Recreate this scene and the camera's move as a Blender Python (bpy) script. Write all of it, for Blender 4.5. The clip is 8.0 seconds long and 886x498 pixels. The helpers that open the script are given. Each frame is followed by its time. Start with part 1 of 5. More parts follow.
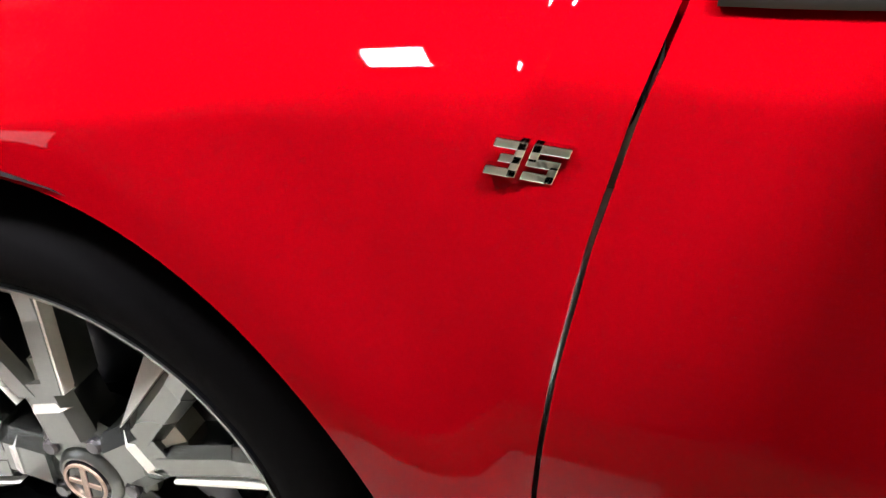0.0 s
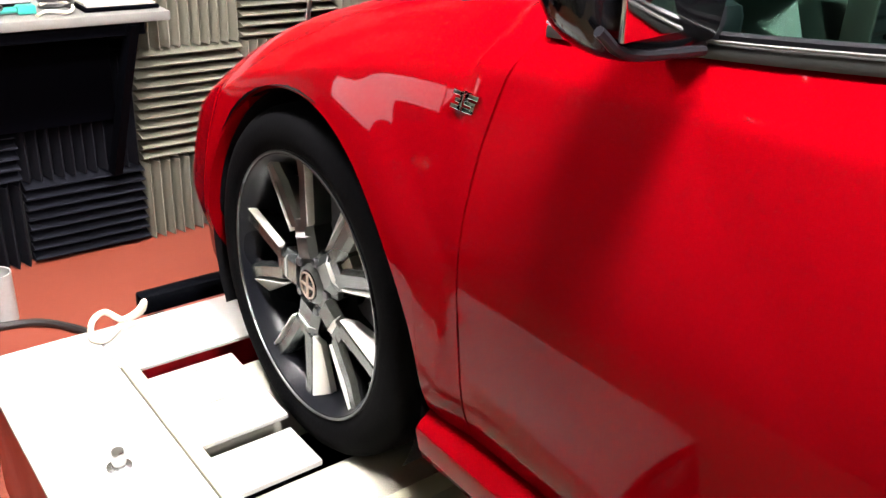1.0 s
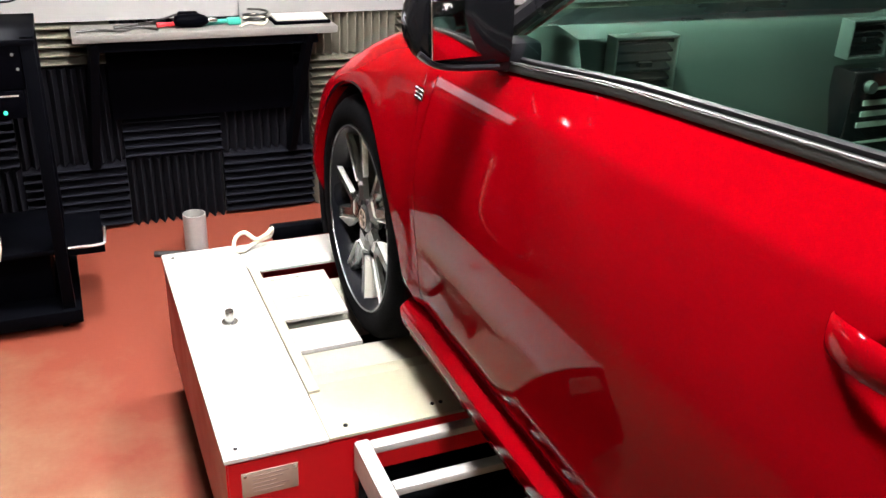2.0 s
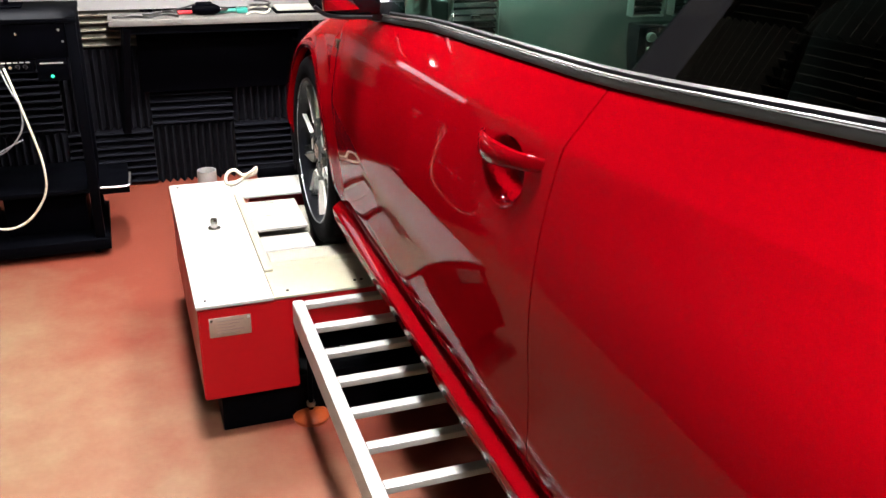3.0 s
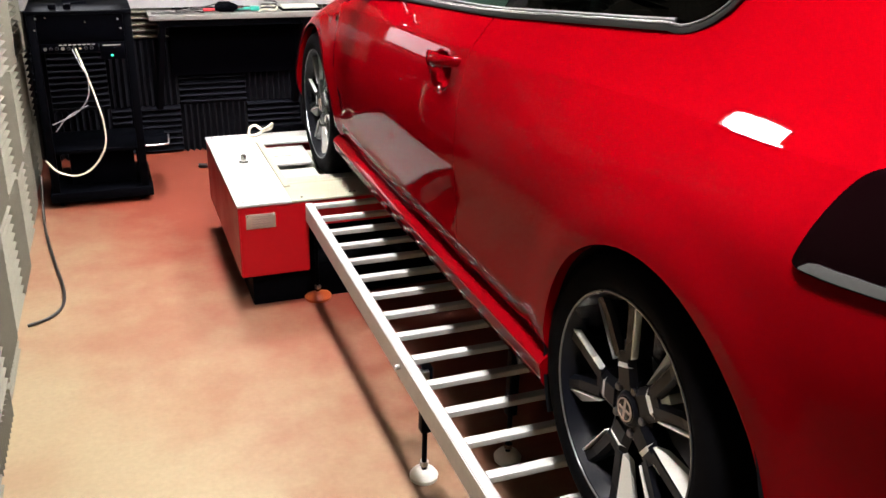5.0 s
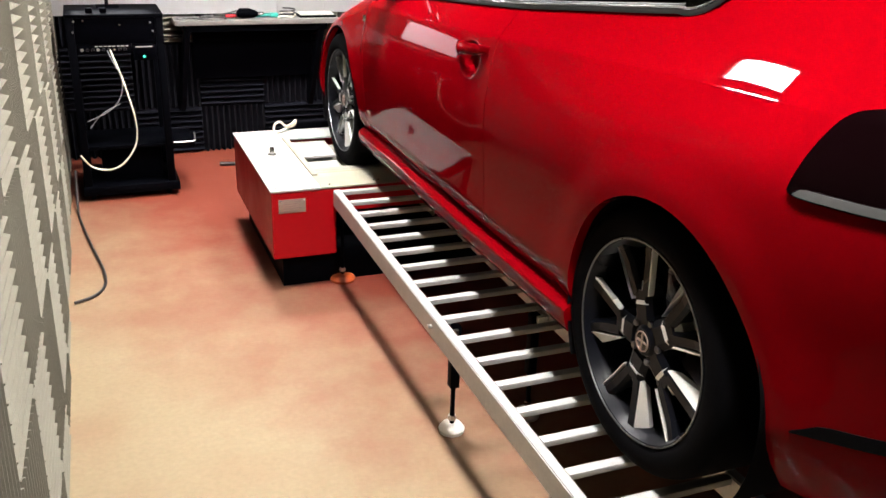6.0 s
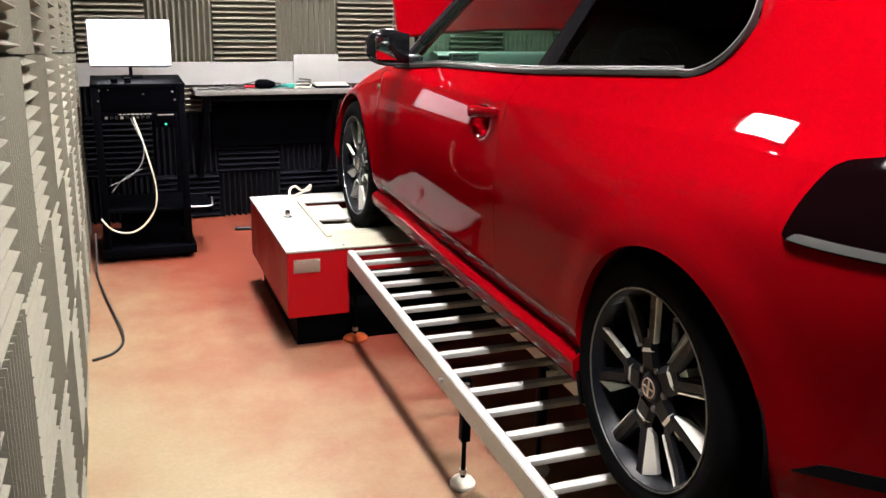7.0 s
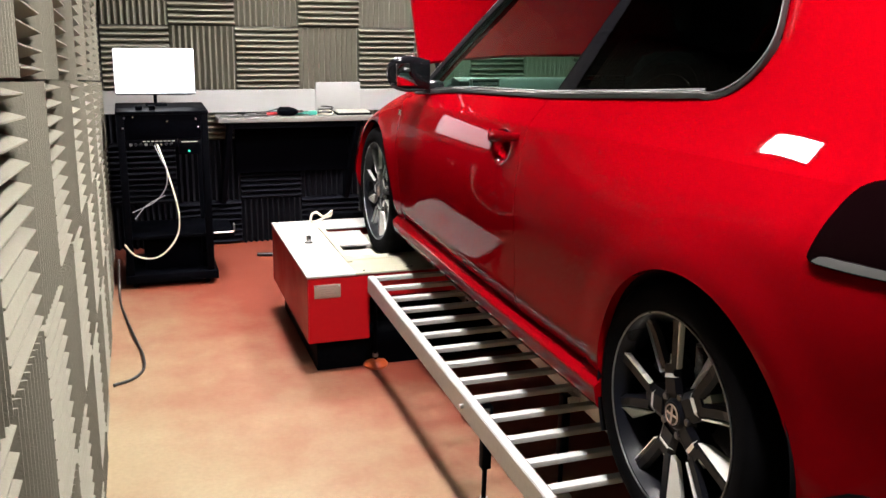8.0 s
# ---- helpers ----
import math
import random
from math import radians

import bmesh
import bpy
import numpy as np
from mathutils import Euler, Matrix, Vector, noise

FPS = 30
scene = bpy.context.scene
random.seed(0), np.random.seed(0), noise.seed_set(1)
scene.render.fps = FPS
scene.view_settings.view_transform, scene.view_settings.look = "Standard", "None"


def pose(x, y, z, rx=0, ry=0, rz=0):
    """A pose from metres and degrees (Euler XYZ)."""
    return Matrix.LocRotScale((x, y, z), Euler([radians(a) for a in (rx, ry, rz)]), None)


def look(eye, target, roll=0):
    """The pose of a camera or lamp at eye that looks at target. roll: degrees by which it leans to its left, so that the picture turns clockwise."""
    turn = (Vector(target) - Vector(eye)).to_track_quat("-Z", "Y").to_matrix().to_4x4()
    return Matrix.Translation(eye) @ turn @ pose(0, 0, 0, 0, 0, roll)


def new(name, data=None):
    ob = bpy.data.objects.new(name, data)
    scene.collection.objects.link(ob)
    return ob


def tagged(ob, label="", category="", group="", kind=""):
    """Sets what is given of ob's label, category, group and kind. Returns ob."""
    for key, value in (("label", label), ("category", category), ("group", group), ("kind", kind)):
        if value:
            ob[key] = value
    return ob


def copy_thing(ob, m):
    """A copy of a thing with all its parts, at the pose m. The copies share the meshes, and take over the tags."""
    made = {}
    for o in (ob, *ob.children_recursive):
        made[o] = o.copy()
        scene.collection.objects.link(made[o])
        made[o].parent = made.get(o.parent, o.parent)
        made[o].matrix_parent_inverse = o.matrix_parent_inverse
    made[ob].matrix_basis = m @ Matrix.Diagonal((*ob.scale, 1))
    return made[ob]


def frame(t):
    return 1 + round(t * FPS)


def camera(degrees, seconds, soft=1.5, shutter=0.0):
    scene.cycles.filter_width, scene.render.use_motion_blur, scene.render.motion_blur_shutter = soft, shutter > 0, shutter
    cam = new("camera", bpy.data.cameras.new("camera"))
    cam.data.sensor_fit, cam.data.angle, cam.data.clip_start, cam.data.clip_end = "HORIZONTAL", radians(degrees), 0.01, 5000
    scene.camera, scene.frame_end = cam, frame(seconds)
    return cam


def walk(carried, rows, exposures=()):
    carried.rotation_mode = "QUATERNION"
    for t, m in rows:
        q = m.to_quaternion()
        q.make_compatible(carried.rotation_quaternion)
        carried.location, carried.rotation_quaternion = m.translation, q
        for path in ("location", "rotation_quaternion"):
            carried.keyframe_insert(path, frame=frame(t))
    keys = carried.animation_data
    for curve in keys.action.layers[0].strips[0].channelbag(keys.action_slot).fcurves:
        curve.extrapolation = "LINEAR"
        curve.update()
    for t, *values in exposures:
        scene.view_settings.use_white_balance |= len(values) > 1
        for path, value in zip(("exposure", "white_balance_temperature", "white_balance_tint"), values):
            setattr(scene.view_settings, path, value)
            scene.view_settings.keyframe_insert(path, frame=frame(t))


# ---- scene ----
cam = camera(53.6, 8.0)
PATH = [
    (0, (-0.477, 2.060, 1.388), (1.142, 2.586, 0.339), 1.9),
    (0.5, (-0.530, 1.789, 1.400), (0.852, 2.866, 0.434), 2.7),
    (1, (-0.681, 1.374, 1.453), (0.462, 2.775, 0.598), 3.2),
    (2.3, (-0.647, 0.353, 1.64), (0.025, 2.034, 0.79), 1.9),
    (2.5, (-0.643, 0.187, 1.639), (0.01, 1.881, 0.799), 1.8),
    (3, (-0.585, -0.213, 1.66), (0.056, 1.49, 0.83), 1.8),
    (3.5, (-0.61, -0.564, 1.692), (0.044, 1.139, 0.873), 2.3),
    (4, (-0.695, -0.835, 1.728), (-0.034, 0.869, 0.916), 2.0),
    (4.5, (-0.783, -1.071, 1.708), (-0.112, 0.637, 0.911), 1.9),
    (5, (-0.89, -1.247, 1.696), (-0.217, 0.463, 0.908), 1.7),
    (5.2, (-0.938, -1.31, 1.694), (-0.269, 0.399, 0.898), 1.1),
    (6.3, (-1.134, -1.534, 1.65), (-0.432, 0.2, 0.94), 2.0),
    (6.5, (-1.138, -1.556, 1.645), (-0.439, 0.192, 0.969), 1.8),
    (7, (-1.146, -1.58, 1.641), (-0.455, 0.2, 1.044), 1.8),
    (7.5, (-1.145, -1.579, 1.635), (-0.474, 0.222, 1.083), 1.7),
    (8, (-1.138, -1.574, 1.629), (-0.489, 0.24, 1.091), 1.4),
]
walk(cam, [(t, look(eye, target, roll)) for t, eye, target, roll in PATH], exposures=[(0, 0.22), (1, 0.26), (2.4, -0.3), (8, -0.28)])

# ---- world and exposure ----
world = bpy.data.worlds.new("world")
scene.world = world
world.use_nodes = True
world.node_tree.nodes["Background"].inputs["Color"].default_value = (0.9, 0.95, 1.0, 1)
world.node_tree.nodes["Background"].inputs["Strength"].default_value = 0.006
LAMP = 570.0


# ---- materials ----
def material(name, color, rough=0.5, metal=0.0, coat=0.0, bump=0.0, scale=40.0, vary=0.15, stain=0.0, stain_scale=2.5,
             stain_color=(0.1, 0.08, 0.07), rough_vary=0.08, spec=0.5, sheen=0.0):
    """A surface with grain at one scale, blotches at another, uneven gloss and fine relief."""
    m = bpy.data.materials.new(name)
    m.use_nodes = True
    nt = m.node_tree
    p = nt.nodes["Principled BSDF"]
    tc = nt.nodes.new("ShaderNodeTexCoord")
    info = nt.nodes.new("ShaderNodeObjectInfo")
    shift = nt.nodes.new("ShaderNodeVectorMath")
    shift.operation = "MULTIPLY_ADD"
    shift.inputs[1].default_value = (1, 1, 1)
    nt.links.new(tc.outputs["Object"], shift.inputs[0])
    nt.links.new(info.outputs["Random"], shift.inputs[2])
    fine = nt.nodes.new("ShaderNodeTexNoise")
    fine.inputs["Scale"].default_value = scale
    fine.inputs["Detail"].default_value = 5
    broad = nt.nodes.new("ShaderNodeTexNoise")
    broad.inputs["Scale"].default_value = stain_scale
    broad.inputs["Detail"].default_value = 4
    for n in (fine, broad):
        nt.links.new(shift.outputs[0], n.inputs["Vector"])
    mix1 = nt.nodes.new("ShaderNodeMix")
    mix1.data_type = "RGBA"
    c = Vector(color)
    mix1.inputs[6].default_value = (*(c * (1 - vary)), 1)
    mix1.inputs[7].default_value = (*[min(1, v * (1 + vary)) for v in c], 1)
    nt.links.new(fine.outputs["Fac"], mix1.inputs[0])
    out = mix1.outputs[2]
    if stain > 0:
        ramp = nt.nodes.new("ShaderNodeMapRange")
        ramp.inputs[1].default_value, ramp.inputs[2].default_value = 0.48, 0.75
        ramp.inputs[3].default_value, ramp.inputs[4].default_value = 0.0, stain
        nt.links.new(broad.outputs["Fac"], ramp.inputs[0])
        mix2 = nt.nodes.new("ShaderNodeMix")
        mix2.data_type = "RGBA"
        mix2.inputs[7].default_value = (*stain_color, 1)
        nt.links.new(ramp.outputs[0], mix2.inputs[0])
        nt.links.new(out, mix2.inputs[6])
        out = mix2.outputs[2]
    nt.links.new(out, p.inputs["Base Color"])
    r = nt.nodes.new("ShaderNodeMapRange")
    r.inputs[1].default_value, r.inputs[2].default_value = 0.3, 0.7
    r.inputs[3].default_value, r.inputs[4].default_value = max(0.02, rough - rough_vary), min(1, rough + rough_vary)
    nt.links.new(broad.outputs["Fac"], r.inputs[0])
    nt.links.new(r.outputs[0], p.inputs["Roughness"])
    p.inputs["Metallic"].default_value = metal
    p.inputs["Coat Weight"].default_value = coat
    p.inputs["Coat Roughness"].default_value = 0.03
    p.inputs["Coat IOR"].default_value = 1.30
    p.inputs["Specular IOR Level"].default_value = spec
    p.inputs["Sheen Weight"].default_value = sheen
    if bump > 0:
        b = nt.nodes.new("ShaderNodeBump")
        b.inputs["Strength"].default_value = bump
        b.inputs["Distance"].default_value = 0.002
        nt.links.new(fine.outputs["Fac"], b.inputs["Height"])
        nt.links.new(b.outputs["Normal"], p.inputs["Normal"])
    return m


def lamp_pool(m, color, along, amount):
    """Paints a lamp pool into the floor colour: pale at one end, shaded red towards the other, with a ragged border."""
    nt = m.node_tree
    p = nt.nodes["Principled BSDF"]
    before = p.inputs["Base Color"].links[0].from_socket
    tc = nt.nodes.new("ShaderNodeTexCoord")
    axes = nt.nodes.new("ShaderNodeSeparateXYZ")
    nt.links.new(tc.outputs["Object"], axes.inputs[0])
    rag = nt.nodes.new("ShaderNodeTexNoise")
    rag.inputs["Scale"].default_value = 3.2
    rag.inputs["Detail"].default_value = 6
    rag.inputs["Roughness"].default_value = 0.62
    nt.links.new(tc.outputs["Object"], rag.inputs["Vector"])
    push = nt.nodes.new("ShaderNodeMath")
    push.operation = "MULTIPLY_ADD"
    push.inputs[1].default_value = 3.0
    nt.links.new(rag.outputs["Fac"], push.inputs[0])
    side = nt.nodes.new("ShaderNodeMath")
    side.operation = "MULTIPLY_ADD"
    side.inputs[1].default_value = 1.8
    nt.links.new(axes.outputs["X"], side.inputs[0])
    nt.links.new(axes.outputs["Y"], side.inputs[2])
    nt.links.new(side.outputs[0], push.inputs[2])
    span_node = nt.nodes.new("ShaderNodeMapRange")
    span_node.inputs[1].default_value, span_node.inputs[2].default_value = along[0] + 1.5, along[1] + 1.5
    span_node.inputs[4].default_value = amount
    nt.links.new(push.outputs[0], span_node.inputs[0])
    mix = nt.nodes.new("ShaderNodeMix")
    mix.data_type = "RGBA"
    mix.inputs[7].default_value = (*color, 1)
    nt.links.new(span_node.outputs[0], mix.inputs[0])
    nt.links.new(before, mix.inputs[6])
    nt.links.new(mix.outputs[2], p.inputs["Base Color"])


def glow(name, color, strength):
    m = bpy.data.materials.new(name)
    m.use_nodes = True
    p = m.node_tree.nodes["Principled BSDF"]
    p.inputs["Base Color"].default_value = (*color, 1)
    p.inputs["Emission Color"].default_value = (*color, 1)
    p.inputs["Emission Strength"].default_value = strength
    return m


def pane(name, tint, base=0.04):
    m = bpy.data.materials.new(name)
    m.use_nodes = True
    nt = m.node_tree
    clear = nt.nodes.new("ShaderNodeBsdfTransparent")
    clear.inputs[0].default_value = (*tint, 1)
    gloss = nt.nodes.new("ShaderNodeBsdfGlossy")
    gloss.inputs["Roughness"].default_value = 0.01
    edge = nt.nodes.new("ShaderNodeLayerWeight")
    edge.inputs[0].default_value = 0.5
    power = nt.nodes.new("ShaderNodeMath")
    power.operation = "POWER"
    power.inputs[1].default_value = 5.0
    nt.links.new(edge.outputs["Facing"], power.inputs[0])
    fres = nt.nodes.new("ShaderNodeMath")
    fres.operation = "MULTIPLY_ADD"
    fres.inputs[1].default_value = 0.9
    fres.inputs[2].default_value = base
    nt.links.new(power.outputs[0], fres.inputs[0])
    mix = nt.nodes.new("ShaderNodeMixShader")
    nt.links.new(fres.outputs[0], mix.inputs[0])
    nt.links.new(clear.outputs[0], mix.inputs[1])
    nt.links.new(gloss.outputs[0], mix.inputs[2])
    nt.links.new(mix.outputs[0], nt.nodes["Material Output"].inputs[0])
    return m


PAINT = material("red_car_paint", (0.145, 0.0002, 0.0020), 0.5, coat=0.6, vary=0.03, scale=900, rough_vary=0.03, spec=0.0)
PAINT.node_tree.nodes["Principled BSDF"].inputs["Coat IOR"].default_value = 1.19
PAINT.node_tree.nodes["Principled BSDF"].inputs["Coat Roughness"].default_value = 0.02
UNDER = material("black_underbody", (0.003, 0.003, 0.0035), 0.85, bump=0.3, scale=60, spec=0.05)
TRIMBLACK = material("black_trim_plastic", (0.008, 0.008, 0.010), 0.32, vary=0.1, scale=300, spec=0.2)
GLOSSBLACK = material("gloss_black", (0.004, 0.004, 0.005), 0.10, coat=0.2, vary=0.05, rough_vary=0.02, spec=0.2)
SATIN = material("satin_window_strip", (0.016, 0.017, 0.0165), 0.36, metal=0.0, vary=0.1, scale=200)
BRIGHTTRIM = material("bright_satin_trim", (0.11, 0.115, 0.11), 0.35, metal=0.35, vary=0.05, scale=200)
CHROME = material("chrome", (0.75, 0.75, 0.76), 0.08, metal=1.0, vary=0.05, rough_vary=0.03)
RUBBER = material("tyre_rubber", (0.0025, 0.0025, 0.003), 0.75, bump=0.35, scale=120, vary=0.2, stain=0.2, stain_scale=9, stain_color=(0.005, 0.0047, 0.0045), spec=0.02)
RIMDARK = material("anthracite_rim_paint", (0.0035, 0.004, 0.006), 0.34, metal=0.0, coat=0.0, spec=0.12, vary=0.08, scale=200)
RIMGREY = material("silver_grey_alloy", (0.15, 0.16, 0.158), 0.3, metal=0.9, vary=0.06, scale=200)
FACET = material("pale_machined_facet", (0.82, 0.81, 0.77), 0.33, metal=0.5, vary=0.06, scale=200)
DISC = material("brake_disc_steel", (0.10, 0.10, 0.11), 0.35, metal=1.0, vary=0.15, scale=80)
CABIN = material("dark_cabin_plastic", (0.026, 0.030, 0.027), 0.6, bump=0.06, scale=500)
SEATCLOTH = material("dark_seat_fabric", (0.025, 0.025, 0.028), 0.9, bump=0.5, scale=500, sheen=0.2)
LAMPRED = material("smoked_red_lamp_lens", (0.002, 0.0006, 0.0008), 0.10, coat=0.0, vary=0.1, spec=0.02)
LAMPCLEAR = material("clear_lamp_strip", (0.06, 0.06, 0.058), 0.2, coat=1.0, vary=0.05)
FOAM = material("grey_acoustic_foam", (0.165, 0.158, 0.124), 0.95, bump=0.5, scale=260, vary=0.12, stain=0.25, stain_scale=1.7, stain_color=(0.125, 0.118, 0.096), spec=0.1)
# the grey foam again, with shade by bench and rack put into its colour
FOAMSHADE = material("shaded_acoustic_foam", (0.0062, 0.0068, 0.0105), 0.95, bump=0.5, scale=260, vary=0.12, spec=0.1)
FLOORM = material("worn_terracotta_floor_paint", (0.265, 0.205, 0.122), 0.6, bump=0.15, scale=55, vary=0.13, stain=0.5, stain_scale=1.3, stain_color=(0.20, 0.065, 0.036), spec=0.2)
# pale lamp pool and redder shade by ramp and bed, put into the colour
lamp_pool(FLOORM, (0.18, 0.033, 0.020), (-0.5, 2.0), 0.95)
WHITEWALL = material("white_wall_paint", (0.27, 0.265, 0.26), 0.75, bump=0.15, scale=30, vary=0.03, stain=0.2, stain_scale=3, stain_color=(0.24, 0.23, 0.21))
GREYWALL = material("grey_wall_paint", (0.026, 0.025, 0.024), 0.85, bump=0.15, scale=30, vary=0.05, stain=0.3, stain_scale=2, stain_color=(0.018, 0.018, 0.017))
CEIL = material("dark_ceiling_board", (0.024, 0.023, 0.022), 0.9, bump=0.2, scale=40, vary=0.08)
BEDRED = material("red_enamel_steel", (0.33, 0.002, 0.006), 0.38, spec=0.2, bump=0.05, scale=80, vary=0.06, stain=0.15, stain_scale=5, stain_color=(0.26, 0.003, 0.005))
BEDWHITE = material("white_powder_coat_steel", (0.39, 0.385, 0.365), 0.45, bump=0.06, scale=120, vary=0.03, stain=0.25, stain_scale=4, stain_color=(0.31, 0.30, 0.255))
CREAM = material("cream_coated_steel", (0.29, 0.28, 0.205), 0.45, bump=0.08, scale=120, vary=0.05, stain=0.3, stain_scale=6, stain_color=(0.31, 0.28, 0.19))
GRIT = material("gritted_roller_surface", (0.31, 0.30, 0.25), 0.7, bump=0.7, scale=420, vary=0.12, stain=0.3, stain_scale=7, stain_color=(0.30, 0.28, 0.21))
GALV = material("galvanised_steel", (0.38, 0.38, 0.365), 0.42, metal=0.25, bump=0.08, scale=70, vary=0.12, stain=0.25, stain_scale=12, stain_color=(0.4, 0.39, 0.35))
BLACKSTEEL = material("black_powder_coat", (0.0014, 0.0016, 0.0025), 0.45, bump=0.1, scale=220, vary=0.1, spec=0.015)
BLACKSHELF = material("black_matt_panel", (0.001, 0.0011, 0.002), 0.55, bump=0.1, scale=200, vary=0.1, spec=0.008)
ORANGE = material("orange_rubber_foot", (0.40, 0.07, 0.015), 0.5, bump=0.15, scale=90, vary=0.1, stain=0.3, stain_scale=14, stain_color=(0.3, 0.07, 0.03))
WHITEPL = material("white_plastic_foot", (0.78, 0.76, 0.7), 0.4, vary=0.04, stain=0.2, stain_scale=20, stain_color=(0.5, 0.46, 0.4))
LABELM = material("faded_label_plate", (0.30, 0.22, 0.18), 0.35, metal=0.3, vary=0.08, scale=90)
INK = material("grey_print", (0.24, 0.17, 0.15), 0.5, vary=0.05)
GREYTAG = material("grey_sticker", (0.42, 0.41, 0.36), 0.5, vary=0.08, scale=150)
WOOD = material("worn_bench_board", (0.15, 0.145, 0.135), 0.55, bump=0.2, scale=35, vary=0.15, stain=0.5, stain_scale=6, stain_color=(0.20, 0.18, 0.155))
SCREEN = material("pale_lid_plastic", (0.42, 0.43, 0.46), 0.4, vary=0.02, stain=0.1, stain_scale=3, stain_color=(0.55, 0.56, 0.6))
CABLECREAM = material("cream_cable_sheath", (0.72, 0.70, 0.52), 0.45, vary=0.06, scale=60)
CABLEGREY = material("grey_cable_sheath", (0.28, 0.29, 0.3), 0.45, vary=0.06)
CABLEBLACK = material("black_cable_sheath", (0.014, 0.013, 0.013), 0.45, vary=0.1)
ROPE = material("pale_cord", (0.66, 0.6, 0.48), 0.8, bump=0.6, scale=200, vary=0.2)
TEAL = material("teal_plastic", (0.03, 0.30, 0.24), 0.35, vary=0.05)
TOOLRED = material("red_tool_grip", (0.5, 0.02, 0.03), 0.4, vary=0.05)
STEEL = material("bare_steel", (0.55, 0.55, 0.54), 0.28, metal=1.0, vary=0.1, scale=90)
SCREENGLOW = glow("pale_lit_screen", (0.80, 0.82, 0.88), 8.0)
DIFFUSER = glow("lamp_diffuser", (1.0, 0.945, 0.925), LAMP)
LEDGREEN = glow("green_led", (0.04, 0.8, 0.45), 0.9)
CLEARGLASS = pane("green_tinted_glass", (0.64, 0.92, 0.81), 0.03)
DARKGLASS = pane("privacy_glass", (0.012, 0.014, 0.014), 0.012)


# ---- mesh helpers ----
def world_of(ob):
    p = Vector()
    while ob:
        p += ob.location
        ob = ob.parent
    return p


def part(name, bm, mat, parent, label="", sharp=35.0, flat=False):
    """Links a bmesh, given in world places, as one mesh object under a thing or a part."""
    bmesh.ops.recalc_face_normals(bm, faces=bm.faces)
    if not flat:
        for f in bm.faces:
            f.smooth = True
        for e in bm.edges:
            if len(e.link_faces) == 2 and e.calc_face_angle(0.0) > radians(sharp):
                e.smooth = False
    if parent:
        bm.transform(Matrix.Translation(-world_of(parent)))
    me = bpy.data.meshes.new(name)
    bm.to_mesh(me)
    bm.free()
    me.materials.append(mat)
    ob = new(name, me)
    if parent:
        ob.parent = parent
    if label:
        ob["label"] = label
    return ob


def thing(name, x, y, z, label, category, group="", kind=""):
    ob = new(name)
    ob.location = (x, y, z)
    return tagged(ob, label, category, group, kind)


def solid(name, bm, mat, label, category, kind="", group="", at=None):
    """A thing of one mesh, with its origin at its base."""
    xs = [v.co for v in bm.verts]
    if at is None:
        at = Vector((sum(v.x for v in xs) / len(xs), sum(v.y for v in xs) / len(xs), min(v.z for v in xs)))
    ob = part(name, bm, mat, None)
    ob.data.transform(Matrix.Translation(-Vector(at)))
    ob.location = at
    return tagged(ob, label, category, group, kind)


def block(x0, x1, y0, y1, z0, z1, bevel=0.0, bm=None, turn=None):
    bm = bm or bmesh.new()
    c = Vector(((x0 + x1) / 2, (y0 + y1) / 2, (z0 + z1) / 2))
    m = Matrix.Translation(c) @ (turn or Matrix()) @ Matrix.Diagonal((abs(x1 - x0), abs(y1 - y0), abs(z1 - z0), 1))
    got = bmesh.ops.create_cube(bm, size=1, matrix=m)
    if bevel > 0:
        edges = list({e for v in got["verts"] for e in v.link_edges})
        bmesh.ops.bevel(bm, geom=edges, offset=bevel, segments=2, profile=0.5, affect="EDGES")
    return bm


def lathe(profile, centre, axis="x", n=64, bm=None, close=False):
    """Turns (radius, along) pairs round an axis through centre."""
    bm = bm or bmesh.new()
    rings = []
    for r, a in profile:
        ring = []
        for i in range(n):
            t = 2 * math.pi * i / n
            u, w = r * math.cos(t), r * math.sin(t)
            p = {"x": (a, u, w), "y": (u, a, w), "z": (u, w, a)}[axis]
            ring.append(bm.verts.new(Vector(centre) + Vector(p)))
        rings.append(ring)
    pairs = list(zip(rings, rings[1:])) + ([(rings[-1], rings[0])] if close else [])
    for a, b in pairs:
        for i in range(n):
            bm.faces.new((a[i], a[(i + 1) % n], b[(i + 1) % n], b[i]))
    if not close:
        for ring in (rings[0], rings[-1]):
            bm.faces.new(ring)
    return bm


